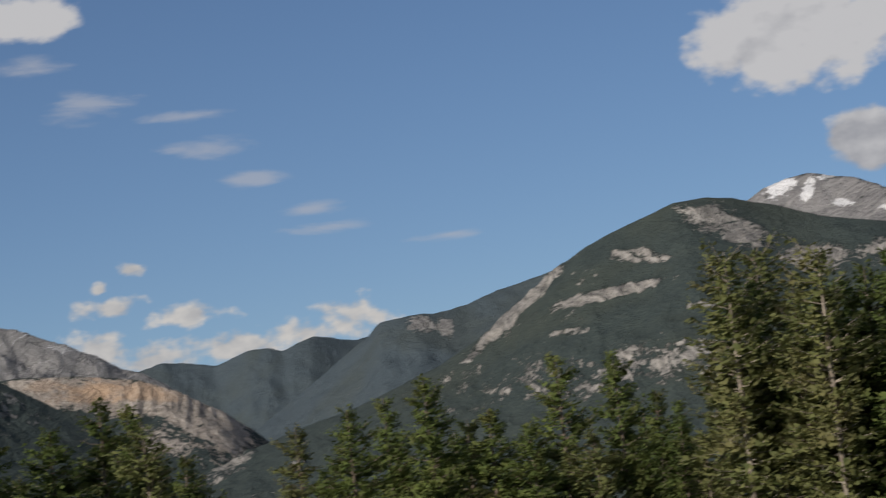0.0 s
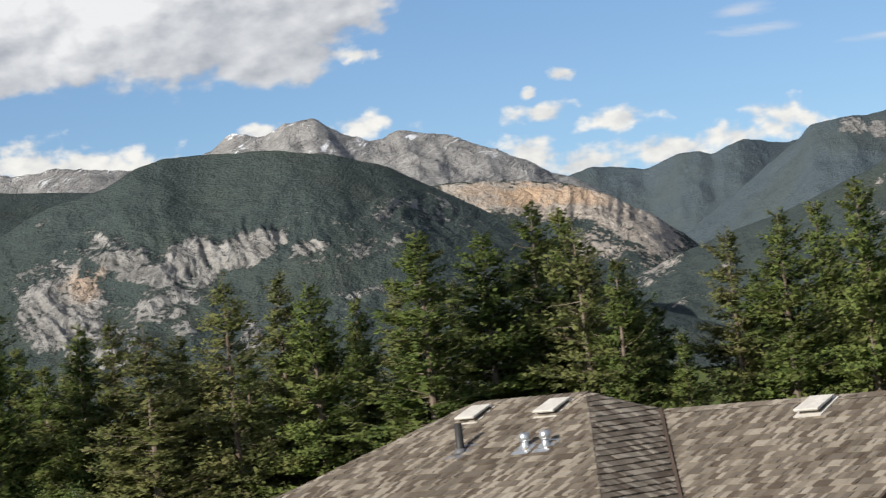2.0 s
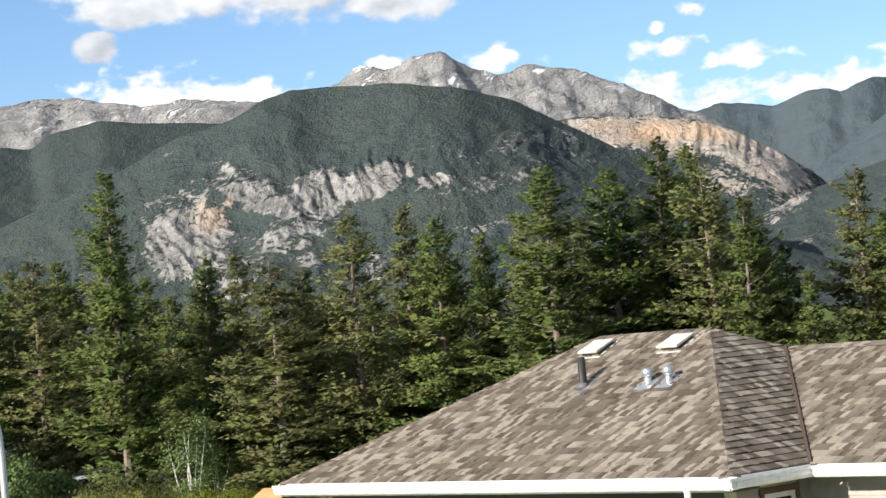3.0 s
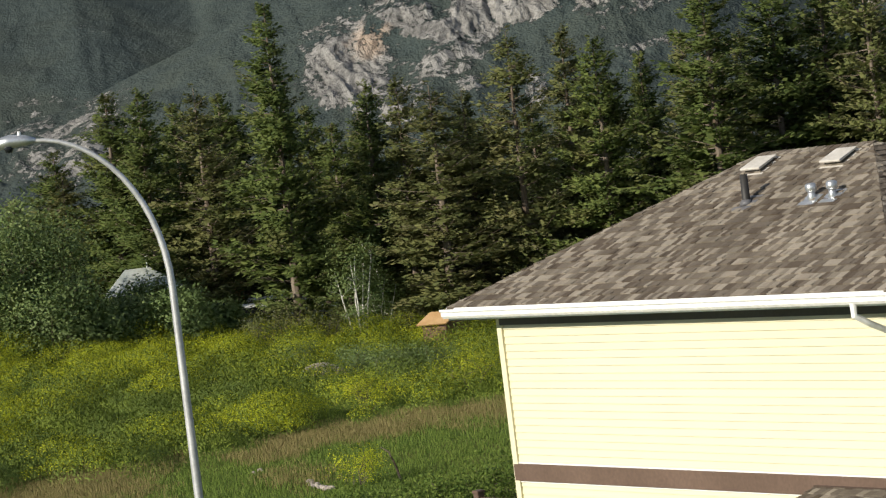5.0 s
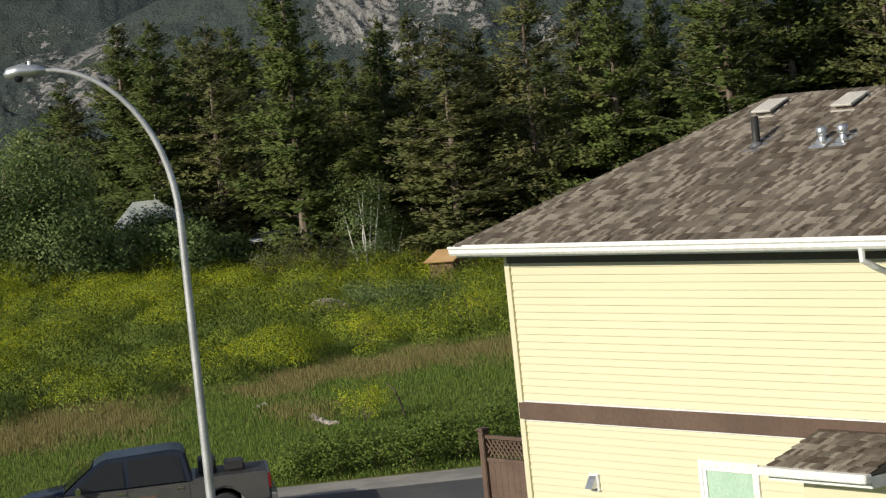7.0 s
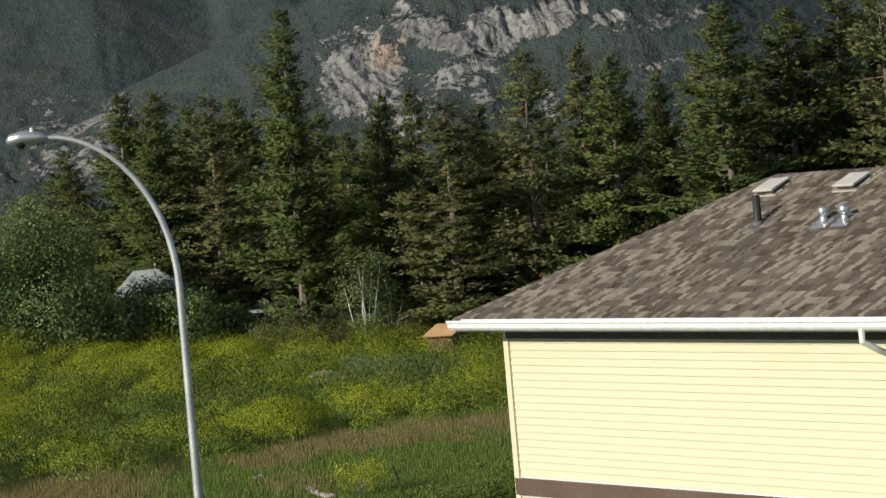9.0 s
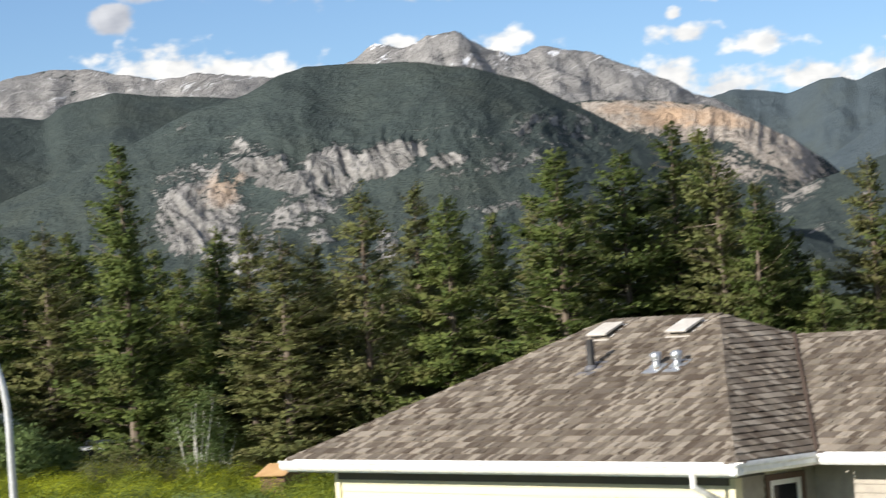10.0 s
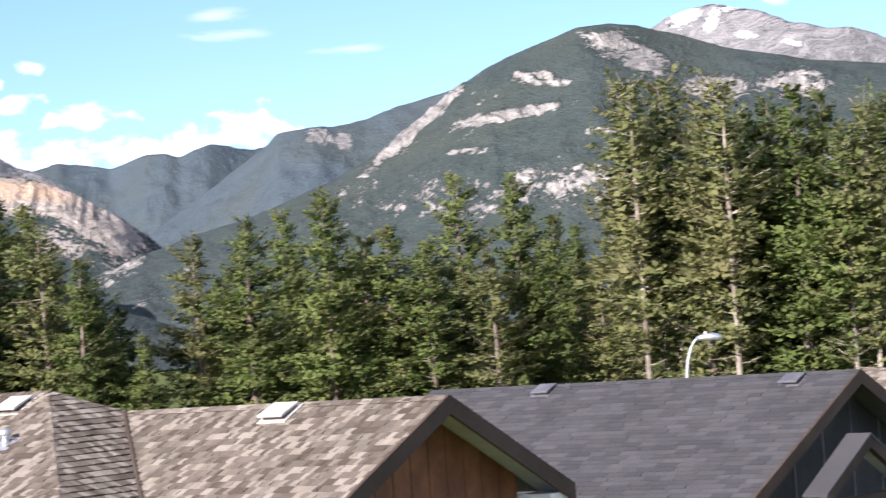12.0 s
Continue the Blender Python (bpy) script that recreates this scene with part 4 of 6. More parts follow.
def window(parent, plane, s0, s1, z0, z1, at, trim_mat, out, name="window", glass_mat=None):
    """A framed window on a wall; plane 'x' (wall across x) or 'y'."""
    def bx(bm, a0, a1, b0, b1, c0, c1, bev=0.0):
        # a: along, b: height, c: depth outwards
        lo, hi = at + out * c0, at + out * c1
        if plane == "y":
            box(bm, a0, lo, b0, a1, hi, b1, bev)
        else:
            box(bm, lo, a0, b0, hi, a1, b1, bev)
    win = new(name)
    win.parent = parent
    t, fr = 0.07, 0.06
    for nm, q in (("trim_top", (s0 - t, s1 + t, z1, z1 + t)), ("trim_bottom", (s0 - t, s1 + t, z0 - t, z0)), ("trim_side", (s0 - t, s0, z0, z1)), ("trim_side", (s1, s1 + t, z0, z1))):
        bm = bm_new()
        bx(bm, *q, 0.0, 0.045, 0.004)
        part(nm, bm, trim_mat, win)
    bm = bm_new()
    for q in ((s0, s1, z1 - fr, z1), (s0, s1, z0, z0 + fr), (s0, s0 + fr, z0 + fr, z1 - fr), (s1 - fr, s1, z0 + fr, z1 - fr)):
        bx(bm, *q, 0.0, 0.03)
    part("window_frame", bm, m_white, win, "white window frame")
    bm = bm_new()
    bx(bm, s0 + fr, s1 - fr, z0 + fr, z1 - fr, 0.0, 0.012)
    part("pane", bm, glass_mat or m_glass, win)
    return win


window(house, "x", 1.02, 1.55, 4.0, 4.9, -0.5, m_brown, 1)
window(house, "y", -4.31, -3.34, 1.1, 2.3, 0.5, m_white, -1, glass_mat=m_blind)
# gable end of the wing
GX = WING_X - 0.5
bm = bm_new()
prism(bm, [(WING_Y + 0.5, ZE - 0.1), (DEP - 0.5, ZE - 0.1), (DEP - 0.5, ZE + 0.2), (WING_Y + WING_D, up(WING_D) - 0.08), (WING_Y + 0.5, ZE + 0.2)], "x", GX - 0.05, GX)
part("gable_panel", bm, m_cedar, house, "reddish cedar gable panel")
for i in range(11):
    bm = bm_new()
    y0 = WING_Y + 0.55 + i * 0.36
    y1 = y0 + 0.34
    f = WING_Y + WING_D
    zt0 = up(WING_D - abs(y0 - f)) - 0.1
    zt1 = up(WING_D - abs(y1 - f)) - 0.1
    prism(bm, [(y0, ZE - 0.1), (y1, ZE - 0.1), (y1, zt1), (y0, zt0)], "x", GX, GX + 0.018)
    part("gable_board", bm, m_cedar, house)
for sgn in (-1, 1):
    f = WING_Y + WING_D
    e = f + sgn * (WING_D + 0.04)
    bm = bm_new()
    prism(bm, [(e, ZE - 0.20), (f, up(WING_D) - 0.20), (f, up(WING_D) + 0.03), (e, ZE + 0.03)], "x", WING_X - 0.03, WING_X + 0.02)
    part("barge_board", bm, m_trim_dark, house, "dark brown barge board")
    bm = bm_new()
    prism(bm, [(e, ZE - 0.08), (f, up(WING_D) - 0.08), (f, up(WING_D) - 0.06), (e, ZE - 0.06)], "x", GX, WING_X - 0.03)
    part("rake_soffit", bm, m_concrete, house, "pale grey soffit under the rake")
bm = bm_new()
box(bm, GX - 0.02, DEP - 0.45, ZE - 0.22, WING_X - 0.04, DEP, ZE - 0.06)
part("eave_return", bm, m_white, house, "white boxed eave return")


# ---- wood ----
def conifer_meshes(seed, height, radius, density, ragged, dead=0.0, clear=0.0):
    """Crown and trunk of a fir: whorls of drooping boughs set with needle sprays. clear: the share of the trunk with bare boughs alone."""
    rnd = random.Random(seed)
    cv, cn, cf = [], [], []
    bm = bm_new()
    lean = Vector((rnd.uniform(-0.02, 0.02), rnd.uniform(-0.02, 0.02), 1))
    thick = 0.6 if clear else 1.0
    tube(bm, [lean * (height * t) for t in (0.0, 0.12, 0.4, 0.7, 0.99)], [0.019 * height * thick, 0.015 * height * thick, 0.011 * height * thick, 0.006 * height, 0.001 * height], 8)
    side = [rnd.uniform(0.55, 1.3) for _ in range(9)]
    z = height * 0.07
    while z < height * 0.985:
        t = z / height
        if clear:
            prof = (0.34 + 0.66 * smooth01(clear - 0.15, clear + 0.25, t)) * (1.03 - t) ** 0.5
        else:
            prof = (1 - t) ** 0.66 * (0.70 + 0.30 * smooth01(0.02, 0.25, t)) + 0.02
        n = 3 + int(4 * density * (1 - 0.4 * t))
        for k in range(n):
            if rnd.random() < ragged * 0.28:
                continue
            a = rnd.uniform(0, 2 * math.pi)
            lob = (side[int(a / 0.7) % 9] + 0.30 * math.sin(z * 1.5 + 3 * a + seed)) * rnd.uniform(1 - ragged * 0.5, 1.14 + ragged * 0.12)
            length = max(0.16, radius * prof * lob)
            out = Vector((math.cos(a), math.sin(a), 0))
            base = lean * (z + rnd.uniform(-0.25, 0.25))
            rise = rnd.uniform(-0.30, 0.20) + 0.6 * max(0.0, t - 0.5)
            bend = rnd.uniform(0.05, 0.4)
            bare = rnd.random() < (dead if t > clear else max(dead, 0.72))
            end = base + out * length + Vector((0, 0, length * (rise + bend)))
            half = base + out * (length * 0.5) + Vector((0, 0, length * (rise * 0.5 + bend * 0.25)))
            if length > 0.5:
                tube(bm, [base, half, end], [0.012 + 0.010 * length, 0.015, 0.006], 3, cap=False)
                if bare:
                    for j in range(4):
                        p = base.lerp(end, rnd.uniform(0.3, 0.9))
                        q = p + Vector((rnd.uniform(-0.4, 0.4), rnd.uniform(-0.4, 0.4), rnd.uniform(-0.3, 0.15))) * (0.4 + 0.4 * length)
                        tube(bm, [p, p.lerp(q, 0.5), q], [0.010, 0.008, 0.004], 3, cap=False)
            cross = Vector((-out.y, out.x, 0))
            count = int((9 + 25 * length * density) * (0.16 if bare else 1.0))
            for i in range(count):
                s = 0.15 + 0.88 * (i + rnd.random()) / max(1, count)
                q = base.lerp(end, min(1.0, s)) + Vector((0, 0, length * bend * (s * s - s)))
                sd = rnd.choice((-1, 1))
                sl = rnd.uniform(0.20, 0.46) * (1.15 - 0.45 * s) * (0.55 + 0.25 * min(length, 2.2))
                d = (out * rnd.uniform(0.35, 1.0) + cross * sd * rnd.uniform(0.1, 0.9) + Vector((0, 0, rnd.uniform(-0.45, 0.6)))).normalized()
                wv = d.cross(Vector((rnd.uniform(-0.5, 0.5), rnd.uniform(-0.5, 0.5), 1))).normalized() * sl * rnd.uniform(0.26, 0.46)
                q = q + cross * sd * rnd.uniform(0, 0.22) * length + Vector((0, 0, rnd.uniform(-0.12, 0.12)))
                face = Vector((q.x, q.y, 0)).normalized() + Vector((0, 0, 0.45))
                if wv.cross(d).dot(face) < 0:
                    wv = -wv
                own = wv.cross(d).normalized()
                nrm = own * sl * 0.12
                shade = (face + own * 0.8).normalized()
                b0 = len(cv)
                cv += [tuple(q), tuple(q + d * sl * 0.45 + wv - nrm), tuple(q + d * sl), tuple(q + d * sl * 0.5 - wv - nrm)]
                cn += [tuple(shade)] * 4
                cf += [(b0, b0 + 1, b0 + 2), (b0, b0 + 2, b0 + 3)]
        z += rnd.uniform(0.20, 0.34) * (0.75 + 0.5 * (1 - t))
    return bm, cv, cn, cf


def conifer_kind(seed, height, radius, density, ragged, mat, label, dead=0.0, clear=0.0, bark=None):
    t = thing("fir_tree", pose(0, -400, -80), label, "tree", "firs of the wood")
    bm, cv, cn, cf = conifer_meshes(seed, height, radius, density, ragged, dead, clear)
    part("trunk", bm, bark or m_bark, t)
    fluffy("crown", cv, cn, cf, mat, t)
    return t


GREEN = "tall green fir with drooping boughs at the field edge"
OLIVE = "thin olive-brown fir with sparse dry boughs in the wood"
DARKF = "dense dark fir standing in the wood"
PINE = "tall thin pine with pale trunk and bare lower boughs"
kinds = {
    "g": [conifer_kind(11, 15, 3.3, 1.05, 0.6, m_needle, GREEN), conifer_kind(12, 15, 2.9, 1.1, 0.75, m_needle, GREEN, 0.06), conifer_kind(13, 15, 3.6, 1.0, 0.65, m_needle, GREEN)],
    "o": [conifer_kind(21, 15, 3.1, 1.05, 0.75, m_needle_dry, OLIVE, 0.22), conifer_kind(22, 15, 3.4, 1.0, 0.8, m_needle_dry, OLIVE, 0.28)],
    "d": [conifer_kind(31, 15, 3.5, 1.05, 0.6, m_needle, DARKF), conifer_kind(32, 15, 2.9, 1.05, 0.7, m_needle, DARKF, 0.05)],
    "p": [conifer_kind(41, 15, 3.3, 1.05, 0.7, m_needle, PINE, 0.08, 0.5, m_bark_tan), conifer_kind(42, 15, 3.0, 1.05, 0.8, m_needle_dry, PINE, 0.15, 0.4, m_bark_tan)],
}
# bearing, height angle of the tip, distance, kind, width
TREES = [
    (-9.2, 0.2, 128, "o", 1.0), (-8.1, 0.6, 124, "o", 1.1), (-7.05, 2.3, 122, "d", 1.0), (-6.26, 2.25, 118, "g", 1.0), (-5.5, 1.9, 126, "d", 1.0), (-5.04, 2.2, 116, "o", 1.0),
    (-4.5, 2.0, 124, "d", 1.0), (-3.32, 3.88, 110, "g", 1.0), (-2.12, 1.05, 118, "d", 1.0), (-1.29, 1.84, 114, "g", 0.85), (-0.68, 1.88, 112, "o", 0.9), (0.1, 1.65, 109, "o", 1.2),
    (0.88, 1.4, 114, "o", 1.0), (1.91, 2.6, 110, "o", 0.95), (3.06, 2.56, 113, "o", 0.95), (3.8, 2.2, 109, "g", 0.95), (4.82, 1.8, 117, "g", 0.9), (6.3, 3.05, 108, "g", 1.15),
    (7.7, 2.92, 111, "g", 1.2), (8.73, 3.38, 113, "d", 1.1), (9.46, 3.34, 116, "d", 0.9), (9.9, 2.96, 109, "o", 0.95), (10.5, 2.1, 108, "d", 0.85), (10.88, 1.5, 110, "d", 0.9), (11.4, 0.95, 112, "d", 0.95), (11.9, 0.3, 107, "g", 0.8),
    (13.15, 2.42, 112, "o", 0.95), (14.26, 2.7, 110, "g", 1.0), (15.14, 2.87, 116, "d", 0.8), (16.03, 3.18, 108, "g", 0.9), (17.34, 2.36, 110, "d", 1.05), (18.97, 3.26, 114, "d", 1.0), (18.2, 1.9, 109, "g", 0.9), (19.7, 1.8, 108, "o", 0.9), (16.7, 2.2, 112, "d", 0.9),
    (20.27, 3.25, 110, "g", 0.85), (20.95, 2.37, 118, "d", 0.8), (21.5, 2.08, 116, "g", 0.8), (22.0, 1.3, 112, "o", 0.9), (22.91, 5.2, 106, "p", 1.0), (23.35, 4.4, 109, "p", 0.9), (23.71, 5.2, 112, "p", 1.0), (24.3, 4.3, 105, "o", 0.8), (24.85, 5.05, 104, "p", 1.0), (25.3, 4.2, 108, "p", 0.9),
    (25.9, 4.5, 108, "g", 1.0), (26.4, 4.85, 106, "g", 1.05), (26.9, 4.5, 107, "d", 1.0), (27.4, 3.7, 104, "p", 0.9), (27.9, 4.35, 104, "p", 0.9), (28.6, 4.4, 110, "p", 1.0), (29.6, 4.2, 112, "g", 1.0), (31.0, 4.0, 110, "d", 1.0),
]
rnd = random.Random(77)
for a in np.arange(-9.6, 32, 0.8):   # the wood behind the front row
    if 12.05 < a < 12.95:
        continue
    tip = interp([(-10, -0.3), (-7, 1.3), (-4, 1.6), (0, 0.8), (4, 1.2), (6, 1.9), (9, 2.3), (11, 0.6), (12, -0.8), (13, 1.0), (16, 1.6), (19, 1.7), (21.5, 1.4), (23, 3.2), (27, 3.2), (32, 3.0)], a)
    TREES.append((a + rnd.uniform(-0.25, 0.25), tip + rnd.uniform(-0.5, 0.35), rnd.uniform(122, 140), rnd.choice("ddgo" if a < 22 else "opgo"), rnd.uniform(0.85, 1.15)))
for i, (a, tip, dist, kind, wide) in enumerate(TREES):
    x, y = dist * math.sin(radians(a)), dist * math.cos(radians(a))
    gz = ground_z(x, y)
    h = EYE.z + dist * math.tan(radians(tip)) - gz
    src = kinds[kind][i % len(kinds[kind])]
    k = h / 15.0
    t = copy_thing(src, pose(x, y, gz - 0.05, 0, 0, rnd.uniform(0, 360)))
    t.scale = (k ** 0.45 * wide, k ** 0.45 * wide, k)
for ks in kinds.values():
    for src in ks:
        for o in list(src.children_recursive) + [src]:
            bpy.data.objects.remove(o)


# ---- meadow ----
def scatter(name, label, mat, count, area, mask, hgt, wid, seed, blades=3):
    """Tufts of narrow blades over a stretch of the field, as one mesh."""
    r = random.Random(seed)
    verts, faces = [], []
    x0, x1, y0, y1 = area
    made = tries = 0
    while made < count and tries < count * 12:
        tries += 1
        y = y0 + (y1 - y0) * r.random()
        x = r.uniform(-0.21 * y - 1.5, 0.14 * y) if x0 is None else r.uniform(x0, x1)
        d = mask(x, y)
        if r.random() > d:
            continue
        made += 1
        gz = ground_z(x, y)
        for b in range(blades):
            a = r.uniform(0, 6.283)
            h, w = r.uniform(*hgt), r.uniform(*wid)
            ox, oy = r.uniform(-0.15, 0.15), r.uniform(-0.15, 0.15)
            c, s = math.cos(a), math.sin(a)
            lx, ly = r.uniform(-0.3, 0.3) * h, r.uniform(-0.3, 0.3) * h
            k = len(verts)
            verts += [(x + ox - c * w, y + oy - s * w, gz - 0.03), (x + ox + c * w, y + oy + s * w, gz - 0.03), (x + ox + lx, y + oy + ly, gz + h)]
            faces.append((k, k + 1, k + 2))
    ob = mesh_from(name, verts, faces, mat)
    return tagged(ob, label, "grass", kind="stuff")


def patch(x, y, s, seed):
    return noise.fractal(Vector((x * s, y * s * 0.45, seed)), 0.8, 2.0, 4)


def dry_band(x, y):
    mid = math.exp(-((y - 83.5 - 0.75 * x) / 3.2) ** 2)
    return min(1.0, max(0.0, mid * (0.6 + 0.9 * patch(x, y, 0.25, 7.0)) + 0.6 * patch(x, y, 0.2, 9.0) - 0.14))


def lush(x, y):
    """How thickly the tall weeds grow: none on the short grass near the road."""
    return smooth01(84 + 0.75 * x, 89 + 0.75 * x, y) * (0.75 + 0.5 * patch(x, y, 0.12, 4.0)) * (1.0 - 0.95 * math.exp(-((x + 3.2) / 2.6) ** 2 - ((y - 97.5) / 2.4) ** 2))


def mustard(x, y):
    hi = smooth01(88, 99, y)
    return min(1.0, max(0.0, 0.34 + 0.62 * hi + 1.15 * patch(x, y, 0.15, 5.0)))


def weed_mounds(seed, count):
    """Rounded clumps of tall weeds: leafy mass below, loose yellow heads on top. Gives leaves and heads as two lists."""
    r = random.Random(seed)
    green, heads = ([], [], []), ([], [], [])
    made = tries = 0
    while made < count and tries < count * 20:
        tries += 1
        y = r.uniform(74, 112)
        x = r.uniform(-0.21 * y - 1.5, 0.14 * y)
        if r.random() > lush(x, y):
            continue
        made += 1
        far = smooth01(84, 100, y)
        wide = r.choice((0.5, 0.6, 0.7, 0.9, 1.1, 1.4, 1.8)) * r.uniform(0.85, 1.15)
        tall = wide ** 0.6 * r.uniform(0.5, 0.95) * (0.85 + 0.2 * far)
        g = ground_z(x, y)
        yellow = smooth01(0.30, 0.85, mustard(x, y))
        c = Vector((x, y, g))
        for target, n in ((green, int(430 * wide ** 1.5)), (heads, int(700 * wide ** 1.5 * yellow))):
            vs, ns, fs = target
            top = target is heads
            for i in range(n):
                a = r.uniform(0, 6.283)
                h = r.uniform(0.35, 1.0) if top else r.random() ** 0.8
                ring = math.sqrt(max(0.0, 1 - h * h)) * r.uniform(0.8, 1.12)
                d = Vector((math.cos(a) * ring, math.sin(a) * ring, h))
                p = c + Vector((d.x * wide, d.y * wide, d.z * tall * r.uniform(0.85, 1.12) + (r.uniform(0.03, 0.22) if top else 0.0)))
                nrm = Vector((d.x * 0.8, d.y * 0.8, d.z + 0.45)).normalized()
                size = r.uniform(0.018, 0.036) if top else r.uniform(0.035, 0.075)
                e = Vector((r.uniform(-1, 1), r.uniform(-1, 1), r.uniform(0.1, 1.4))).normalized() * size * (1.2 if top else 1.6)
                f = e.cross(nrm + Vector((r.uniform(-0.4, 0.4), r.uniform(-0.4, 0.4), 0))).normalized() * size * (0.8 if top else 0.35)
                if f.cross(e).dot(nrm) < 0:
                    f = -f
                k = len(vs)
                vs += [tuple(p), tuple(p + f + e * 0.5), tuple(p + e), tuple(p - f + e * 0.5)]
                ns += [tuple(nrm)] * 4
                fs.append((k, k + 1, k + 2, k + 3))
    return green, heads


scatter("meadow_grass", "green weedy meadow grass", m_grass, 150000, (None, None, 62.6, 114), lambda x, y: 1.0 - 0.75 * dry_band(x, y), (0.05, 0.15), (0.010, 0.020), 1)
scatter("dry_grass", "reddish dry grass across the field", m_dry, 34000, (None, None, 66, 100), dry_band, (0.08, 0.24), (0.007, 0.014), 2)
leaves, heads = weed_mounds(3, 1000)
tagged(fluffy("meadow_weeds", *leaves, m_weed), "rounded clumps of tall green weeds in the field", "weeds", kind="stuff")
tagged(fluffy("yellow_flowers", *heads, m_yellow), "yellow mustard flowers topping the weed clumps", "flowers", kind="stuff")


# ---- dark-roofed neighbour house ----
HOUSE2 = pose(20.7, 40.0, 0, 0, 0, -56.5)
Z2 = EYE.z - 1.27
house2 = thing("house", HOUSE2, "neighbour house with charcoal shingle roof and dark gable", "house")
E2 = 5.2
R2 = Z2 - 0.5 * E2
bm = bm_new()
prism(bm, [(-E2, R2 - 0.06), (0, Z2 - 0.06), (E2, R2 - 0.06), (E2, R2), (0, Z2), (-E2, R2)], "x", -9.3, -0.03)
part("roof", bm, m_underlay, house2)
bm = bm_new()
box(bm, -9.0, -E2 + 0.5, -0.4, -0.6, E2 - 0.5, R2 + 0.02)
part("wall", bm, m_slate, house2, "dark grey wall")
dark = shingle_boxes(shingle_rows(E2, lambda w: (-9.3, 0.0), tabs=(0.2, 0.5), seed=8), (0, -E2, R2 + 0.012), (1, 0, 0), (0, 1, 0))
joined_boxes("shingle_field", dark, m_shingle_dark, house2)
cap_line((-9.3, 0, Z2), (0, 0, Z2), m_shingle_dark, house2)
for sgn in (-1, 1):
    bm = bm_new()
    prism(bm, [(sgn * (E2 + 0.05), R2 - 0.2), (0, Z2 - 0.22), (0, Z2 + 0.03), (sgn * (E2 + 0.05), R2 + 0.04)], "x", -0.03, 0.03)
    part("barge_board", bm, m_trim_dark, house2, "dark barge board")
    bm = bm_new()
    prism(bm, [(sgn * E2, R2 - 0.09), (0, Z2 - 0.09), (0, Z2 - 0.07), (sgn * E2, R2 - 0.07)], "x", -0.6, -0.03)
    part("rake_soffit", bm, m_slate, house2)
bm = bm_new()
prism(bm, [(-E2 + 0.5, R2), (E2 - 0.5, R2), (0, Z2 - 0.12)], "x", -0.65, -0.55)
part("gable_panel", bm, m_char, house2, "dark board gable panel")

# small gable over the neighbour's entrance
P2, W2, X2 = 5.02, 1.55, 1.3
for sgn in (-1, 1):
    bm = bm_new()
    prism(bm, [(-2.15, P2 - 0.16), (-2.15, P2 + 0.03), (-2.15 + sgn * W2, P2 - 0.5 * W2 * 1.1 + 0.03), (-2.15 + sgn * W2, P2 - 0.5 * W2 * 1.1 - 0.16)], "x", X2 - 0.12, X2)
    part("entry_barge_board", bm, m_trim_dark, house2, "dark barge board")
    bm = bm_new()
    prism(bm, [(-2.15, P2 + 0.035), (-2.15, P2 + 0.075), (-2.15 + sgn * W2, P2 - 0.5 * W2 * 1.1 + 0.075), (-2.15 + sgn * W2, P2 - 0.5 * W2 * 1.1 + 0.035)], "x", X2 - 0.42, X2 + 0.02)
    part("entry_roof", bm, m_shingle_dark, house2, "charcoal entrance roof")
    bm = bm_new()
    prism(bm, [(-2.15, P2 - 0.10), (-2.15, P2 - 0.06), (-2.15 + sgn * W2, P2 - 0.5 * W2 * 1.1 - 0.06), (-2.15 + sgn * W2, P2 - 0.5 * W2 * 1.1 - 0.10)], "x", X2 - 0.4, X2 - 0.12)
    part("entry_soffit", bm, m_concrete, house2, "pale grey soffit")
bm = bm_new()
box(bm, X2 - 0.3, -3.75, P2 - 1.12, X2 - 0.1, -0.55, P2 - 0.92, 0.01)
part("entry_beam", bm, m_trim_dark, house2)
for y in (-3.45, -0.85):
    bm = bm_new()
    box(bm, X2 - 0.28, y - 0.1, 0.0, X2 - 0.12, y + 0.1, P2 - 1.12, 0.01)
    part("entry_post", bm, m_trim_dark, house2)
bm = bm_new()
box(bm, X2 + 0.0, -3.7, P2 - 0.98, X2 + 0.1, -3.5, P2 - 0.86, 0.01)
part("gutter_end", bm, m_white, house2, "white gutter end")
for i in range(10):
    bm = bm_new()
    y = -4.5 + i * 1.0
    prism(bm, [(y, R2), (y + 0.03, R2), (y + 0.03, R2 + 0.5 * (E2 - abs(y)) - 0.15), (y, R2 + 0.5 * (E2 - abs(y)) - 0.15)], "x", -0.55, -0.53)
    part("batten", bm, m_slate, house2)

roof_vent(HOUSE2, -6.47, -0.22, Z2 - 0.10, 0, m_slate, "dark grey box vent on the charcoal roof")
roof_vent(HOUSE2, -1.16, -0.26, Z2 - 0.12, 0, m_slate, "dark grey box vent on the charcoal roof")
flue(HOUSE2, -6.35, -1.95, Z2 - 0.98, 0.3, "shiny flue cap on the charcoal roof")

# third house, further along the street
HOUSE3 = pose(33.5, 52.5, 0, 0, 0, -62)
house3 = thing("house", HOUSE3, "further house with light brown shingle roof", "house")
Z3, E3 = 5.45, 4.5
bm = bm_new()
prism(bm, [(-E3, Z3 - 0.5 * E3), (E3, Z3 - 0.5 * E3), (0, Z3)], "x", -7.0, 5.0)
part("roof", bm, m_underlay, house3)
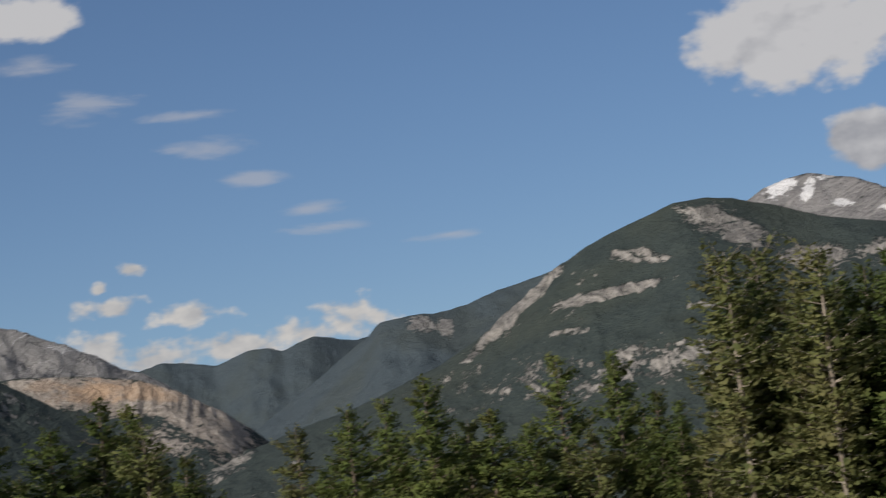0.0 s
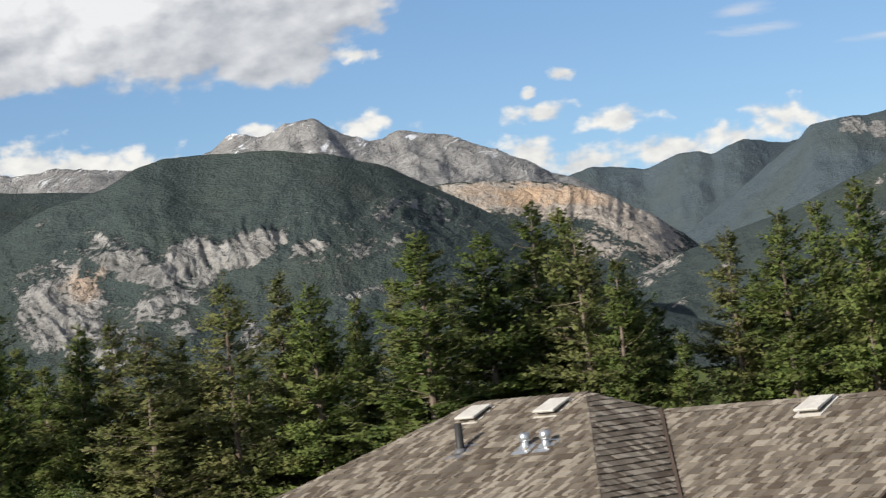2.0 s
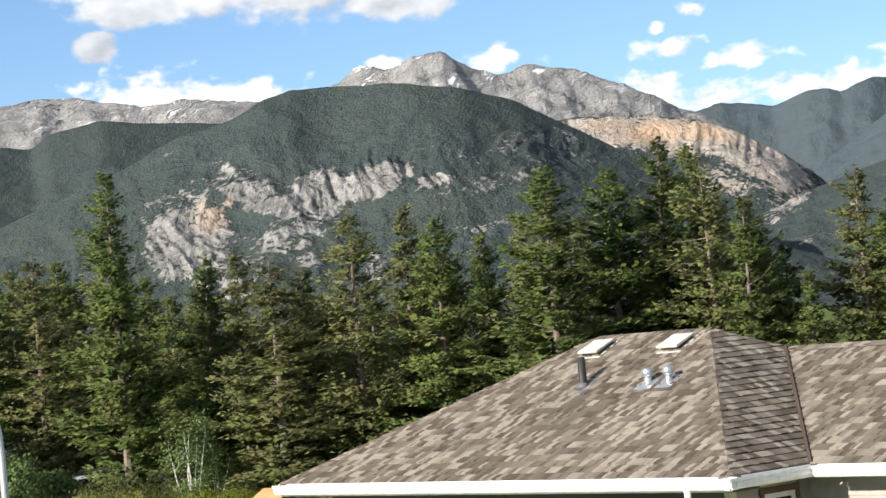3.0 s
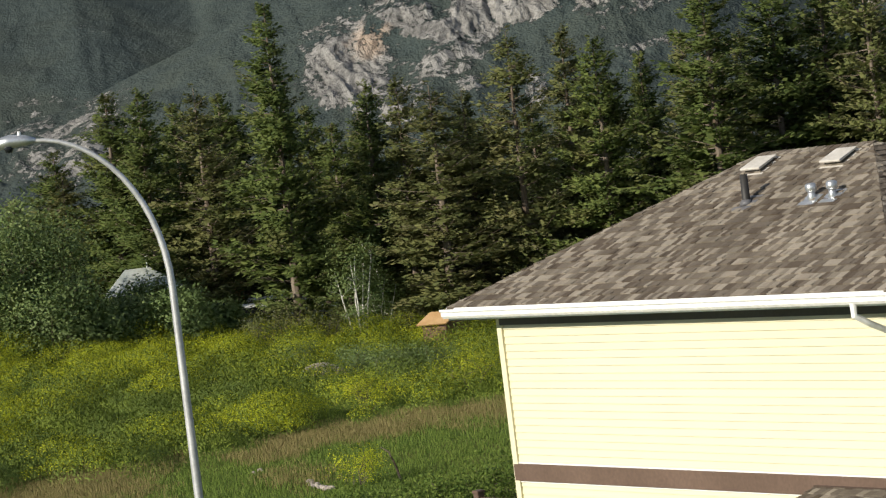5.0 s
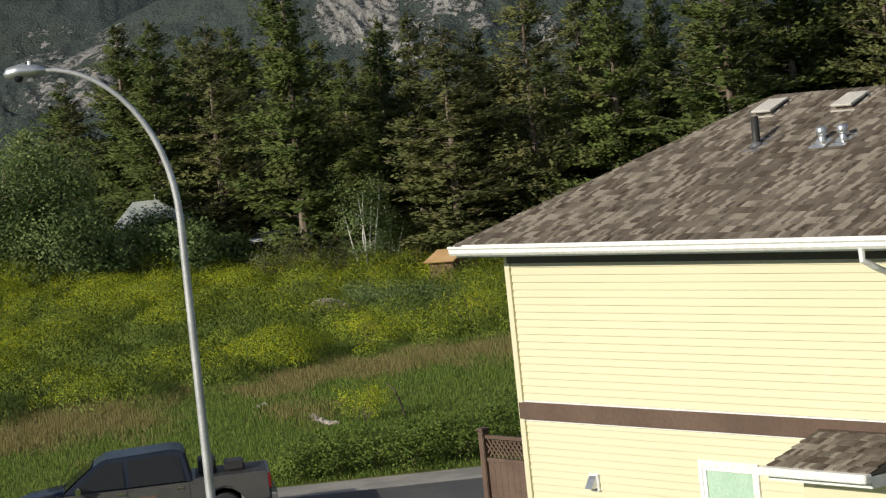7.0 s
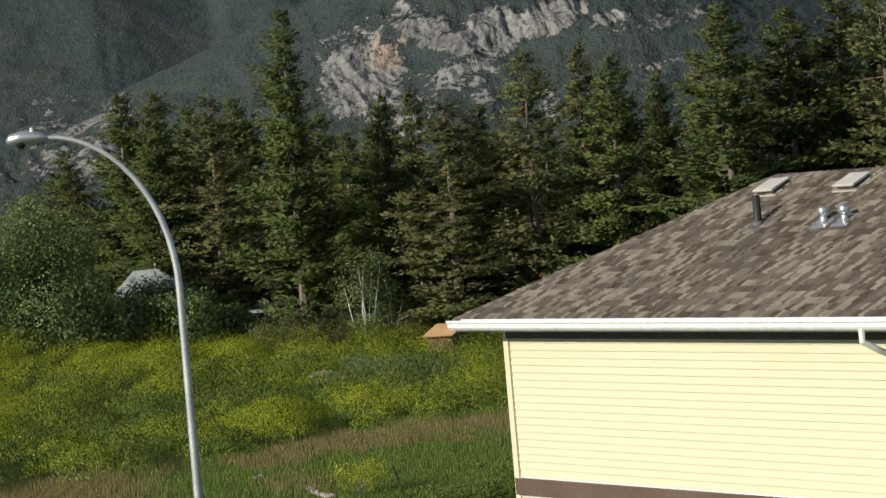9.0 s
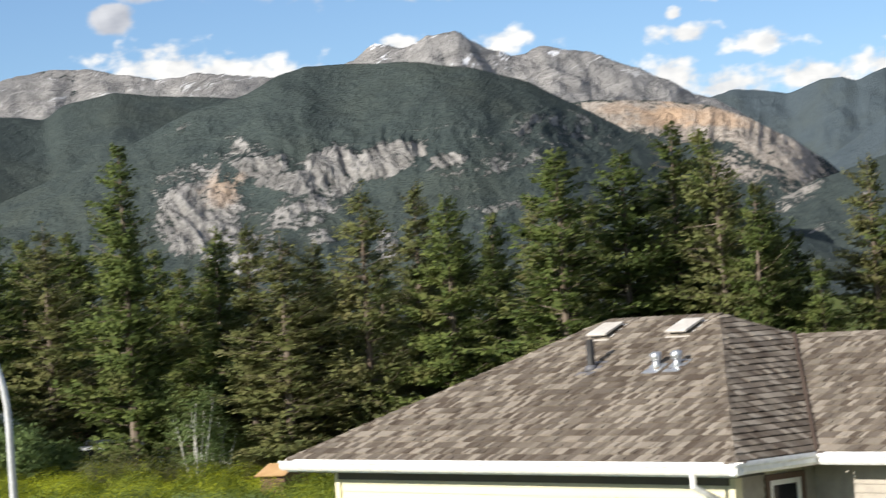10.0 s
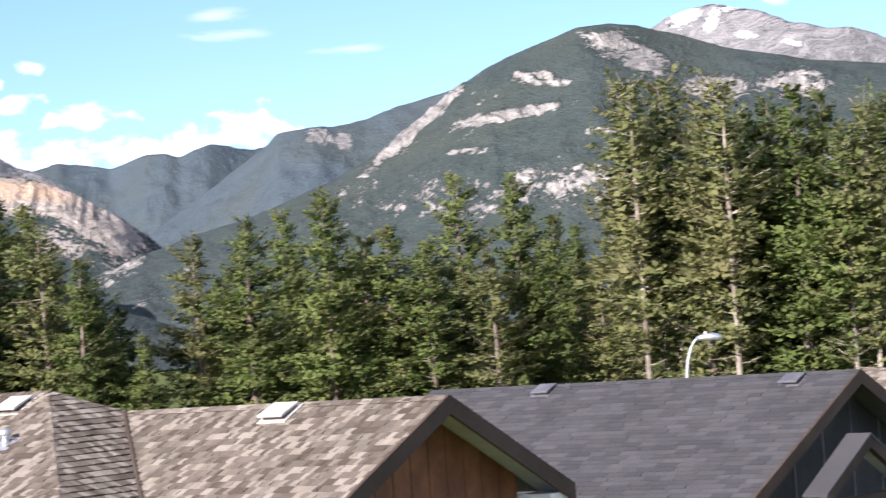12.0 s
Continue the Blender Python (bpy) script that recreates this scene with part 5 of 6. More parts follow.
joined_boxes("shingle_field", shingle_boxes(shingle_rows(E3, lambda w: (-7.0, 5.0), tabs=(0.1, 0.3), seed=18), (0, -E3, Z3 - 0.5 * E3 + 0.012), (1, 0, 0), (0, 1, 0)), m_shingle, house3)
cap_line((-7.0, 0, Z3), (5.0, 0, Z3), m_shingle, house3)
bm = bm_new()
box(bm, -6.5, -E3 + 0.5, -1.9, 4.5, E3 - 0.5, Z3 - 0.5 * E3 + 0.02)
part("wall", bm, m_siding_grey, house3)

# fittings of the cream house
BEIGE = "pale beige box vent on the brown shingle roof"
roof_vent(HOUSE, -4.95, 2.85, up(2.82) + 0.02, 0, m_vent, BEIGE)
roof_vent(HOUSE, -3.46, 2.85, up(2.82) + 0.02, 0, m_vent, BEIGE)
roof_vent(HOUSE, 0.25, 3.58, up(3.58 - WING_Y) + 0.03, 0, m_vent, BEIGE)
flue(HOUSE, -3.15, 1.96, up(1.96) + 0.01, 0.21)
flue(HOUSE, -2.80, 1.98, up(1.98) + 0.01, 0.21)
stack = thing("vent_stack", HOUSE @ pose(-4.37, 1.98, up(1.98)), "thin black plumbing vent pipe on the roof", "vent pipe")
bm = bm_new()
tube(bm, [(0, 0, -0.05), (0, 0, 0.0), (0, 0, 0.40)], [0.055, 0.055, 0.05], 14)
part("pipe", bm, m_black, stack, smooth=True)
bm = bm_new()
box(bm, -0.16, -0.2, 0.012, 0.16, 0.2, 0.024, m=pose(0, 0, 0, 26.57, 0, 0))
part("flashing", bm, m_slate, stack, "grey metal flashing")
bm = bm_new()
tube(bm, [(0, 0, 0.0), (0, 0, 0.07)], [0.10, 0.06], 14)
part("collar", bm, m_slate, stack, smooth=True)

hood = thing("dryer_vent", HOUSE @ pose(-6.5, 0.47, 1.95), "white wall vent hood on the cream siding", "wall vent")
bm = bm_new()
box(bm, -0.10, -0.025, -0.12, 0.10, 0.03, 0.12, 0.008)
part("plate", bm, m_white, hood)
bm = bm_new()
prism(bm, [(-0.025, 0.09), (-0.06, 0.05), (-0.13, -0.07), (-0.025, -0.07)], "x", -0.07, 0.07)
part("hood", bm, m_galv, hood)

# lean-to roof over a bay on the lit wall
bay = thing("bay_roof", HOUSE @ pose(0, 0, 0), "small shingled lean-to roof over a cream bay", "roof")
PX0, PX1, PY, PZ0, PZ1 = -2.22, -0.52, -0.35, 2.54, 2.84
bm = bm_new()
vs = [bm.verts.new(p) for p in ((PX0, PY, PZ0), (PX1, PY, PZ0), (PX1, 0.455, PZ1), (PX0 + 0.1, 0.455, PZ1), (PX0, 0.455, PZ0), (PX1, 0.455, PZ0))]
for f in ((0, 1, 2, 3), (0, 3, 4), (1, 5, 2), (0, 4, 5, 1), (4, 3, 2, 5)):
    bm.faces.new([vs[i] for i in f])
bmesh.ops.recalc_face_normals(bm, faces=bm.faces[:])
part("roof_deck", bm, m_underlay, bay)
rise = (PZ1 - PZ0) / (0.455 - PY)
tabs = shingle_rows(0.805, lambda w: (PX0 + w * 0.12, PX1), seed=23)
for b in shingle_boxes(tabs, (0, PY, PZ0 + 0.006), (1, 0, 0), (0, 1, 0), rise=rise):
    c = sum((Vector(p) for p in b), Vector()) / 8
    ob = mesh_from("shingle", [tuple(Vector(p) - c) for p in b], BOX_FACES, m_shingle, bay)
    ob.location = c
bm = bm_new()
box(bm, PX0 - 0.06, PY - 0.11, PZ0 - 0.09, PX1 + 0.02, PY + 0.01, PZ0 + 0.01, 0.012)
part("gutter", bm, m_white, bay, "white metal gutter")
bm = bm_new()
box(bm, PX0, PY + 0.01, PZ0 - 0.16, PX1, 0.455, PZ0 - 0.02, 0.004)
part("soffit", bm, m_white, bay, "white boxed soffit")
bm = bm_new()
box(bm, PX0 + 0.28, PY + 0.3, 0.1, PX1, 0.45, PZ0 - 0.165)
part("bay_wall", bm, m_siding, bay, "cream sided bay wall")
bm = bm_new()
box(bm, PX0 + 0.1, 0.43, PZ1 - 0.01, PX1, 0.454, PZ1 + 0.03)
part("head_flashing", bm, m_trim_dark, bay)

# privacy fence beside the house
fence = thing("fence", HOUSE @ pose(-8.0, 1.1, 0), "brown privacy fence with lattice top beside the house", "fence")
FT = 2.32
for x in (-1.75, -0.06):
    bm = bm_new()
    box(bm, x - 0.06, -0.06, -0.3, x + 0.06, 0.06, FT + 0.08, 0.01)
    box(bm, x - 0.075, -0.075, FT + 0.08, x + 0.075, 0.075, FT + 0.12, 0.01)
    part("post", bm, m_fence, fence)
for i in range(11):
    bm = bm_new()
    x0 = -1.68 + i * 0.143
    box(bm, x0, -0.012, 0.05, x0 + 0.139, 0.012, FT - 0.36)
    part("board", bm, m_fence, fence)
for z in (FT - 0.36, FT - 0.03):
    bm = bm_new()
    box(bm, -1.69, -0.025, z, -0.12, 0.025, z + 0.05)
    part("rail", bm, m_fence, fence)
for k in range(2):
    for i in range(15):
        bm = bm_new()
        x0 = -1.62 + i * 0.1
        m = pose(x0, (k - 0.5) * 0.012, FT - 0.17, 0, 45 if k else -45, 0)
        box(bm, -0.014, -0.005, -0.18, 0.014, 0.005, 0.18, m=m)
        part("lattice_slat", bm, m_fence, fence)


# ---- street lamps ----
def street_lamp(x, y, yaw, height, reach, rise, label, radius=0.095):
    g = ground_z(x, y)
    t = thing("street_lamp", pose(x, y, g, 0, 0, yaw), label, "street lamp", "street lamps")
    path, rad = [], []
    for i in range(6):
        path.append((0, 0, height * i / 5)), rad.append(radius * (1 - 0.28 * i / 5))
    bm = bm_new()
    tube(bm, path, rad, 12, cap=False)
    part("pole", bm, m_pole, t, smooth=True)
    path = []
    for i in range(15):
        a = math.pi / 2 * i / 14
        path.append((reach * (1 - math.cos(a)) , 0, height + rise * math.sin(a)))
    bm = bm_new()
    tube(bm, path, [radius * (0.72 - 0.34 * i / 14) for i in range(15)], 12, cap=False)
    part("arm", bm, m_pole, t, smooth=True)
    bm = bm_new()
    tube(bm, [(0, 0, 0), (0, 0, 0.05)], [0.2, 0.19], 12)
    part("base_plate", bm, m_galv, t)
    hx, hz = reach, height + rise
    bm = bm_new()
    tube(bm, [(hx - 0.08, 0, hz), (hx + 0.1, 0, hz + 0.02), (hx + 0.38, 0, hz + 0.03), (hx + 0.6, 0, hz), (hx + 0.68, 0, hz - 0.03)], [0.05, 0.10, 0.13, 0.11, 0.04], 12)
    head = part("lamp_head", bm, m_galv, t, "silver cobra head", smooth=True)
    bm = bm_new()
    tube(bm, [(hx + 0.42, 0, hz - 0.06), (hx + 0.42, 0, hz - 0.17)], [0.11, 0.06], 12)
    part("lens", bm, m_glass, head, smooth=True)
    bm = bm_new()
    tube(bm, [(hx + 0.2, 0, hz + 0.1), (hx + 0.2, 0, hz + 0.2)], [0.035, 0.03], 8)
    part("photocell", bm, m_white, head)
    return t


street_lamp(-5.02, 47.7, 180, 6.9, 2.25, 2.97, "grey steel street lamp with a curved arm at the roadside")
street_lamp(31.55, 71.9, -24, 6.2, 0.45, 1.5, "pale street lamp behind the dark roof", 0.075)


# ---- leafy bushes and small trees ----
def leafy(name, x, y, height, radius, leaves, seed, label, category, stems=5, mat=None, bark=None, leaf=0.11, low=0.15):
    """Several leaning stems with forked limbs and a loose cloud of small leaves in clumps."""
    r = random.Random(seed)
    g = ground_z(x, y)
    t = thing(name, pose(x, y, g), label, category, "leafy bushes" if category == "bush" else "")
    tips = []
    for s in range(stems):
        bm = bm_new()
        a = r.uniform(0, 6.283)
        b = Vector((math.cos(a), math.sin(a), 0)) * r.uniform(0.05, 0.2) * radius
        e = Vector((math.cos(a), math.sin(a), 0)) * r.uniform(0.3, 0.75) * radius + Vector((0, 0, height * r.uniform(0.65, 0.95)))
        m = b.lerp(e, 0.5) + Vector((r.uniform(-0.2, 0.2), r.uniform(-0.2, 0.2), 0))
        w = 0.012 * height
        tube(bm, [b - Vector((0, 0, 0.05)), m, e], [w, w * 0.6, w * 0.15], 6)
        for k in range(7):
            p = b.lerp(m, r.uniform(0.3, 1)) if k < 3 else m.lerp(e, r.uniform(0, 0.9))
            q = p + Vector((r.uniform(-1, 1), r.uniform(-1, 1), r.uniform(0.1, 0.9))) * radius * 0.42
            tube(bm, [p, p.lerp(q, 0.5) + Vector((0, 0, 0.05)), q], [w * 0.35, w * 0.22, w * 0.06], 4)
            tips.append(q)
        tips.append(e)
        part("stem", bm, bark or m_bark, t, smooth=True)
    for k in range(stems * 5):
        a, u = r.uniform(0, 6.283), math.sqrt(r.random())
        zz = r.uniform(low, 1.0)
        f = radius * (1.05 - 0.55 * max(0.0, zz - 0.45))
        tips.append(Vector((math.cos(a) * u * f, math.sin(a) * u * f, height * zz)))
    verts, normals, faces = [], [], []
    for i in range(leaves):
        c = tips[r.randrange(len(tips))]
        s = radius * 0.17
        p = c + Vector((r.gauss(0, s), r.gauss(0, s), r.gauss(0, s)))
        if p.z < 0.05:
            continue
        d = Vector((r.uniform(-1, 1), r.uniform(-1, 1), r.uniform(-0.8, 0.6))).normalized() * leaf * r.uniform(0.6, 1.3)
        w = d.cross(Vector((r.uniform(-1, 1), r.uniform(-1, 1), 1))).normalized() * leaf * 0.33
        face = ((p - c).normalized() * 0.6 + Vector((p.x, p.y, p.z - height * 0.4)).normalized()).normalized()
        if w.cross(d).dot(face) < 0:
            w = -w
        k = len(verts)
        verts += [tuple(p), tuple(p + d * 0.5 + w), tuple(p + d), tuple(p + d * 0.5 - w)]
        normals += [tuple((face + w.cross(d).normalized() * 0.5).normalized())] * 4
        faces += [(k, k + 1, k + 2), (k, k + 2, k + 3)]
    fluffy("crown", verts, normals, faces, mat or m_leaf, t)
    return t


def at(bearing, dist):
    return dist * math.sin(radians(bearing)), dist * math.cos(radians(bearing))


SHRUB = "bushy grey-green willow shrub at the field edge"
for i, (b, dist, h, rad) in enumerate(((-10.0, 109, 5.6, 2.6), (-9.1, 110, 6.2, 2.8), (-8.7, 110, 5.2, 2.0), (-7.5, 109, 1.9, 1.6), (-6.6, 109, 1.9, 1.3), (-7.05, 109, 2.2, 1.3), (-5.9, 108, 2.4, 1.4), (-5.2, 110, 1.8, 1.2), (-10.8, 107, 5.0, 2.6), (-8.7, 107, 3.4, 2.2), (-7.9, 107, 2.0, 1.5), (-6.95, 112, 2.5, 1.4), (-6.2, 112, 2.4, 1.2))):
    leafy("shrub", *at(b, dist), h, rad, 6500, 40 + i, SHRUB, "bush", stems=7, leaf=0.17)
leafy("birch", *at(-2.0, 108), 4.3, 1.25, 3600, 61, "young birch with white forked stems at the field edge", "tree", stems=5, bark=m_bark_pale)
leafy("birch", *at(-1.5, 109), 3.3, 1.1, 2600, 62, "young birch with white forked stems at the field edge", "tree", stems=4, bark=m_bark_pale)
for i, (b, dist, h, rad) in enumerate(((-4.2, 106, 1.7, 1.1), (-3.5, 107, 2.0, 1.4), (-2.9, 106, 1.6, 1.2), (-0.9, 108, 1.5, 1.2))):
    leafy("undergrowth", *at(b, dist), h, rad, 1500, 70 + i, "low brownish undergrowth bush below the firs", "bush", stems=5, mat=m_needle_dry, leaf=0.09)
# weeds along the road and on the rubble mound
for i, (b, dist, h, rad, m) in enumerate(((-3.2, 63.4, 0.8, 0.8, m_grass), (-2.4, 63.6, 1.0, 1.0, m_grass), (-1.6, 63.3, 0.9, 1.0, m_grass), (-0.9, 63.6, 1.0, 0.9, m_grass), (-0.3, 63.5, 1.1, 1.0, m_grass), (0.5, 63.8, 1.2, 1.0, m_grass), (1.0, 65.5, 1.0, 1.0, m_grass), (-4.0, 63.3, 0.7, 0.8, m_grass))):
    leafy("roadside_weed", *at(b, dist), h, rad, 1500, 80 + i, "dense green roadside weeds beside the gravel", "bush", stems=5, mat=m, leaf=0.09, low=0.1)
leafy("mustard_bush", *at(-2.5, 70.6), 1.0, 0.85, 1700, 91, "bushy yellow-flowered weed near the road", "bush", stems=6, mat=m_yellow, leaf=0.05, low=0.35)
leafy("mustard_bush", *at(-2.1, 86.5), 1.15, 1.3, 2600, 92, "bushy yellow-flowered weed in the field", "bush", stems=6, mat=m_yellow, leaf=0.05, low=0.3)
leafy("mustard_bush", *at(0.3, 89), 1.2, 1.6, 2900, 93, "bushy yellow-flowered weed in the field", "bush", stems=6, mat=m_yellow, leaf=0.05, low=0.3)
for i, (b, dist) in enumerate(((-2.3, 98.5), (-1.6, 97.2), (-1.0, 96.4), (-3.6, 99.5), (-2.0, 96.2), (-0.5, 95.4), (-1.4, 95.6))):
    leafy("sage_bush", *at(b, dist), 0.9, 1.1, 1500, 95 + i, "grey-green weed bush on the rubble mound", "bush", stems=5, leaf=0.08, low=0.1)


def boulder(x, y, size, seed, label):
    bm = bm_new()
    bmesh.ops.create_icosphere(bm, subdivisions=3, radius=size)
    for v in bm.verts:
        k = noise.noise(v.co * (1.4 / size) + Vector((seed * 3.1, 0, 0)))
        f = noise.noise(v.co * (5 / size) + Vector((0, seed, 0)))
        v.co *= 1 + 0.45 * k + 0.15 * f
        v.co.z *= 0.6
    t = part("boulder", bm, m_rubble)
    t.location = (x, y, ground_z(x, y) + size * 0.18)
    return tagged(t, label, "rock", "rubble stones")


for i, (b, dist, s) in enumerate(((-3.0, 98.4, 0.6), (-2.8, 98.7, 0.42), (-3.15, 99.1, 0.38), (-5.3, 97.0, 0.3), (-2.6, 98.2, 0.34), (-3.55, 72.2, 0.13), (-3.5, 71.8, 0.11), (-3.42, 71.4, 0.14), (-3.33, 71.1, 0.12), (-3.2, 70.8, 0.15), (-3.1, 70.7, 0.13), (-4.6, 75.5, 0.1), (-4.75, 75.3, 0.08))):
    boulder(*at(b, dist), s, i, "pinkish rubble stone half sunk in the weeds" if i < 5 else "pale stone lying in the short grass")
bm = bm_new()
x, y = at(-1.72, 70.8)
tube(bm, [(0.25, 0, -0.1), (0.12, 0, 0.45), (-0.02, 0.05, 0.8), (-0.22, 0.1, 0.95)], [0.035, 0.03, 0.022, 0.012], 6)
tube(bm, [(0.05, 0, 0.6), (0.02, -0.1, 0.85)], [0.018, 0.006], 5)
snag = part("dead_branch", bm, m_bark)
snag.location = (x, y, ground_z(x, y))
tagged(snag, "bent dead branch sticking out of the weeds", "branch")


# ---- pickup truck ----
def wheel(parent, x, y, r=0.39, w=0.26):
    wh = new("wheel")
    wh.parent = parent
    wh.location = (x, y, r)
    bm = bm_new()
    tube(bm, [(0, -w / 2, 0), (0, -w / 2 + 0.03, 0), (0, w / 2 - 0.03, 0), (0, w / 2, 0)], [r * 0.93, r, r, r * 0.93], 24)
    part("tyre", bm, m_rubber, wh)
    bm = bm_new()
    s = 1 if y > 0 else -1
    tube(bm, [(0, s * w * 0.40, 0), (0, s * (w / 2 + 0.006), 0), (0, s * (w / 2 + 0.012), 0)], [r * 0.62, r * 0.6, r * 0.2], 20)
    part("rim", bm, m_chrome, wh, "silver wheel rim")
    return wh


def pickup(m):
    """Crew-cab pickup; x forwards, built round its middle."""
    t = thing("pickup_truck", m, "dark blue and grey crew-cab pickup truck parked on the road", "truck")
    bm = bm_new()
    low = [(-2.85, 0.55), (-2.85, 1.16), (-1.16, 1.16), (-1.16, 1.12), (1.70, 1.10), (2.55, 1.02), (2.82, 0.92), (2.86, 0.5), (2.75, 0.36), (2.3, 0.36)]
    for k in range(9):
        a = math.pi * k / 8
        low.append((1.82 + 0.48 * math.cos(a), 0.36 + 0.5 * math.sin(a)))
    low += [(-1.3, 0.36)]
    for k in range(9):
        a = math.pi * k / 8
        low.append((-1.82 + 0.48 * math.cos(a), 0.40 + 0.5 * math.sin(a)))
    low += [(-2.4, 0.5)]
    prism(bm, low, "y", -0.98, 0.98)
    bmesh.ops.bevel(bm, geom=[e for e in bm.edges if abs(e.verts[0].co.y - e.verts[1].co.y) < 1e-4], offset=0.05, segments=2, affect="EDGES")
    part("body", bm, m_paint_grey, t, "grey-beige lower body", smooth=False)
    bm = bm_new()
    vs = []
    for x, z, hw in ((2.80, 0.94, 0.86), (2.5, 1.05, 0.88), (1.66, 1.15, 0.90)):
        vs.append([bm.verts.new((x, -hw, z)), bm.verts.new((x, -hw * 0.5, z + 0.05)), bm.verts.new((x, hw * 0.5, z + 0.05)), bm.verts.new((x, hw, z))])
    for a, b in zip(vs, vs[1:]):
        for i in range(3):
            bm.faces.new((a[i], a[i + 1], b[i + 1], b[i]))
    r = bmesh.ops.extrude_face_region(bm, geom=bm.faces[:])
    bmesh.ops.translate(bm, verts=[v for v in r["geom"] if isinstance(v, bmesh.types.BMVert)], vec=(0, 0, -0.08))
    bmesh.ops.recalc_face_normals(bm, faces=bm.faces[:])
    part("bonnet", bm, m_paint_blue, t, "dark blue bonnet", smooth=True)
    # cabin as a lofted shell
    bm = bm_new()
    prof = [(1.72, 1.10), (0.98, 1.66), (0.72, 1.79), (-0.75, 1.85), (-1.02, 1.79), (-1.16, 1.10)]
    left = [bm.verts.new((x, -0.93 + 0.22 * smooth01(1.1, 1.85, z), z)) for x, z in prof]
    right = [bm.verts.new((x, 0.93 - 0.22 * smooth01(1.1, 1.85, z), z)) for x, z in prof]
    n = len(prof)
    bm.faces.new(left), bm.faces.new(right[::-1])
    for i in range(n):
        bm.faces.new((left[i], right[i], right[(i + 1) % n], left[(i + 1) % n]))
    bmesh.ops.recalc_face_normals(bm, faces=bm.faces[:])
    bmesh.ops.bevel(bm, geom=bm.edges[:], offset=0.04, segments=2, affect="EDGES")
    part("cab", bm, m_paint_blue, t, "dark blue cab")

    def pane(name, pts):
        bm = bm_new()
        f = bm.faces.new([bm.verts.new(p) for p in pts])
        r = bmesh.ops.extrude_face_region(bm, geom=[f])
        bmesh.ops.translate(bm, verts=[v for v in r["geom"] if isinstance(v, bmesh.types.BMVert)], vec=f.normal * 0.012)
        bmesh.ops.recalc_face_normals(bm, faces=bm.faces[:])
        part(name, bm, m_glass, t)
    for s in (-1, 1):
        def hw(z, s=s):
            return s * (0.945 - 0.22 * smooth01(1.1, 1.85, z))
        pane("side_window", [(x, hw(z), z) for x, z in ((1.46, 1.17), (0.92, 1.58), (0.70, 1.68), (0.34, 1.70), (0.34, 1.15))])
        pane("side_window", [(x, hw(z), z) for x, z in ((0.22, 1.15), (0.22, 1.71), (-0.70, 1.74), (-0.92, 1.66), (-0.98, 1.15))])
        bm = bm_new()
        box(bm, 1.28, s * 0.97, 1.12, 1.40, s * 1.2, 1.30, 0.03)
        part("mirror", bm, m_chrome, t, "chrome door mirror")
        for x in (0.42, -0.86):
            bm = bm_new()
            box(bm, x - 0.1, s * 0.98, 1.00, x + 0.1, s * 1.01, 1.04, 0.01)
            part("door_handle", bm, m_chrome, t)
        bm = bm_new()
        box(bm, -0.35, s * 0.981, 0.78, 0.05, s * 0.989, 0.93)
        part("door_decal", bm, m_brown, t, "brown square on the door")
        bm = bm_new()
        box(bm, -2.87, s * 0.86, 0.80, -2.80, s * 0.985, 1.12, 0.01)
        part("tail_light", bm, m_lens, t, "red tail light")
        bm = bm_new()
        box(bm, 2.72, s * 0.6, 0.72, 2.85, s * 0.95, 0.90, 0.03)
        part("headlight", bm, m_glass, t)
        for x in (0.28, -1.08):
            bm = bm_new()
            box(bm, x - 0.006, s * 0.975, 0.45, x + 0.006, s * 0.984, 1.12)
            part("door_gap", bm, m_black, t)
    pane("windscreen", [(1.69, -0.8, 1.16), (1.01, -0.68, 1.66), (1.01, 0.68, 1.66), (1.69, 0.8, 1.16)])
    pane("rear_window", [(-1.165, -0.7, 1.2), (-1.07, -0.62, 1.68), (-1.07, 0.62, 1.68), (-1.165, 0.7, 1.2)])
    bm = bm_new()
    box(bm, -2.78, -0.78, 1.10, -1.22, 0.78, 1.175)
    part("bed", bm, m_black, t, "dark open cargo bed")
    bm = bm_new()
    box(bm, -2.98, -0.9, 0.5, -2.8, 0.9, 0.68, 0.03)
    part("rear_bumper", bm, m_chrome, t, "chrome rear bumper")
    bm = bm_new()
    box(bm, 2.8, -0.9, 0.45, 2.95, 0.9, 0.66, 0.04)
    part("front_bumper", bm, m_chrome, t, "chrome front bumper")
    bm = bm_new()
    box(bm, 2.83, -0.5, 0.68, 2.88, 0.5, 0.92, 0.02)
    part("grille", bm, m_black, t)
    for x in (1.82, -1.82):
        for y in (-0.86, 0.86):
            wheel(t, x, y)
    return t


TRUCK = pose(-7.55, 57.3, -1.71, 0, 0, 186)
pickup(TRUCK)
for x, w, h in ((-1.5, 0.4, 0.34), (-2.1, 0.45, 0.2)):
    bm = bm_new()
    box(bm, -w / 2, -0.4, 0, w / 2, 0.4, h, 0.04)
    bag = part("cargo_box", bm, m_black)
    bag.matrix_world = TRUCK @ pose(x, 0, 1.177)
    tagged(bag, "dark box lying in the truck bed", "box", "cargo")


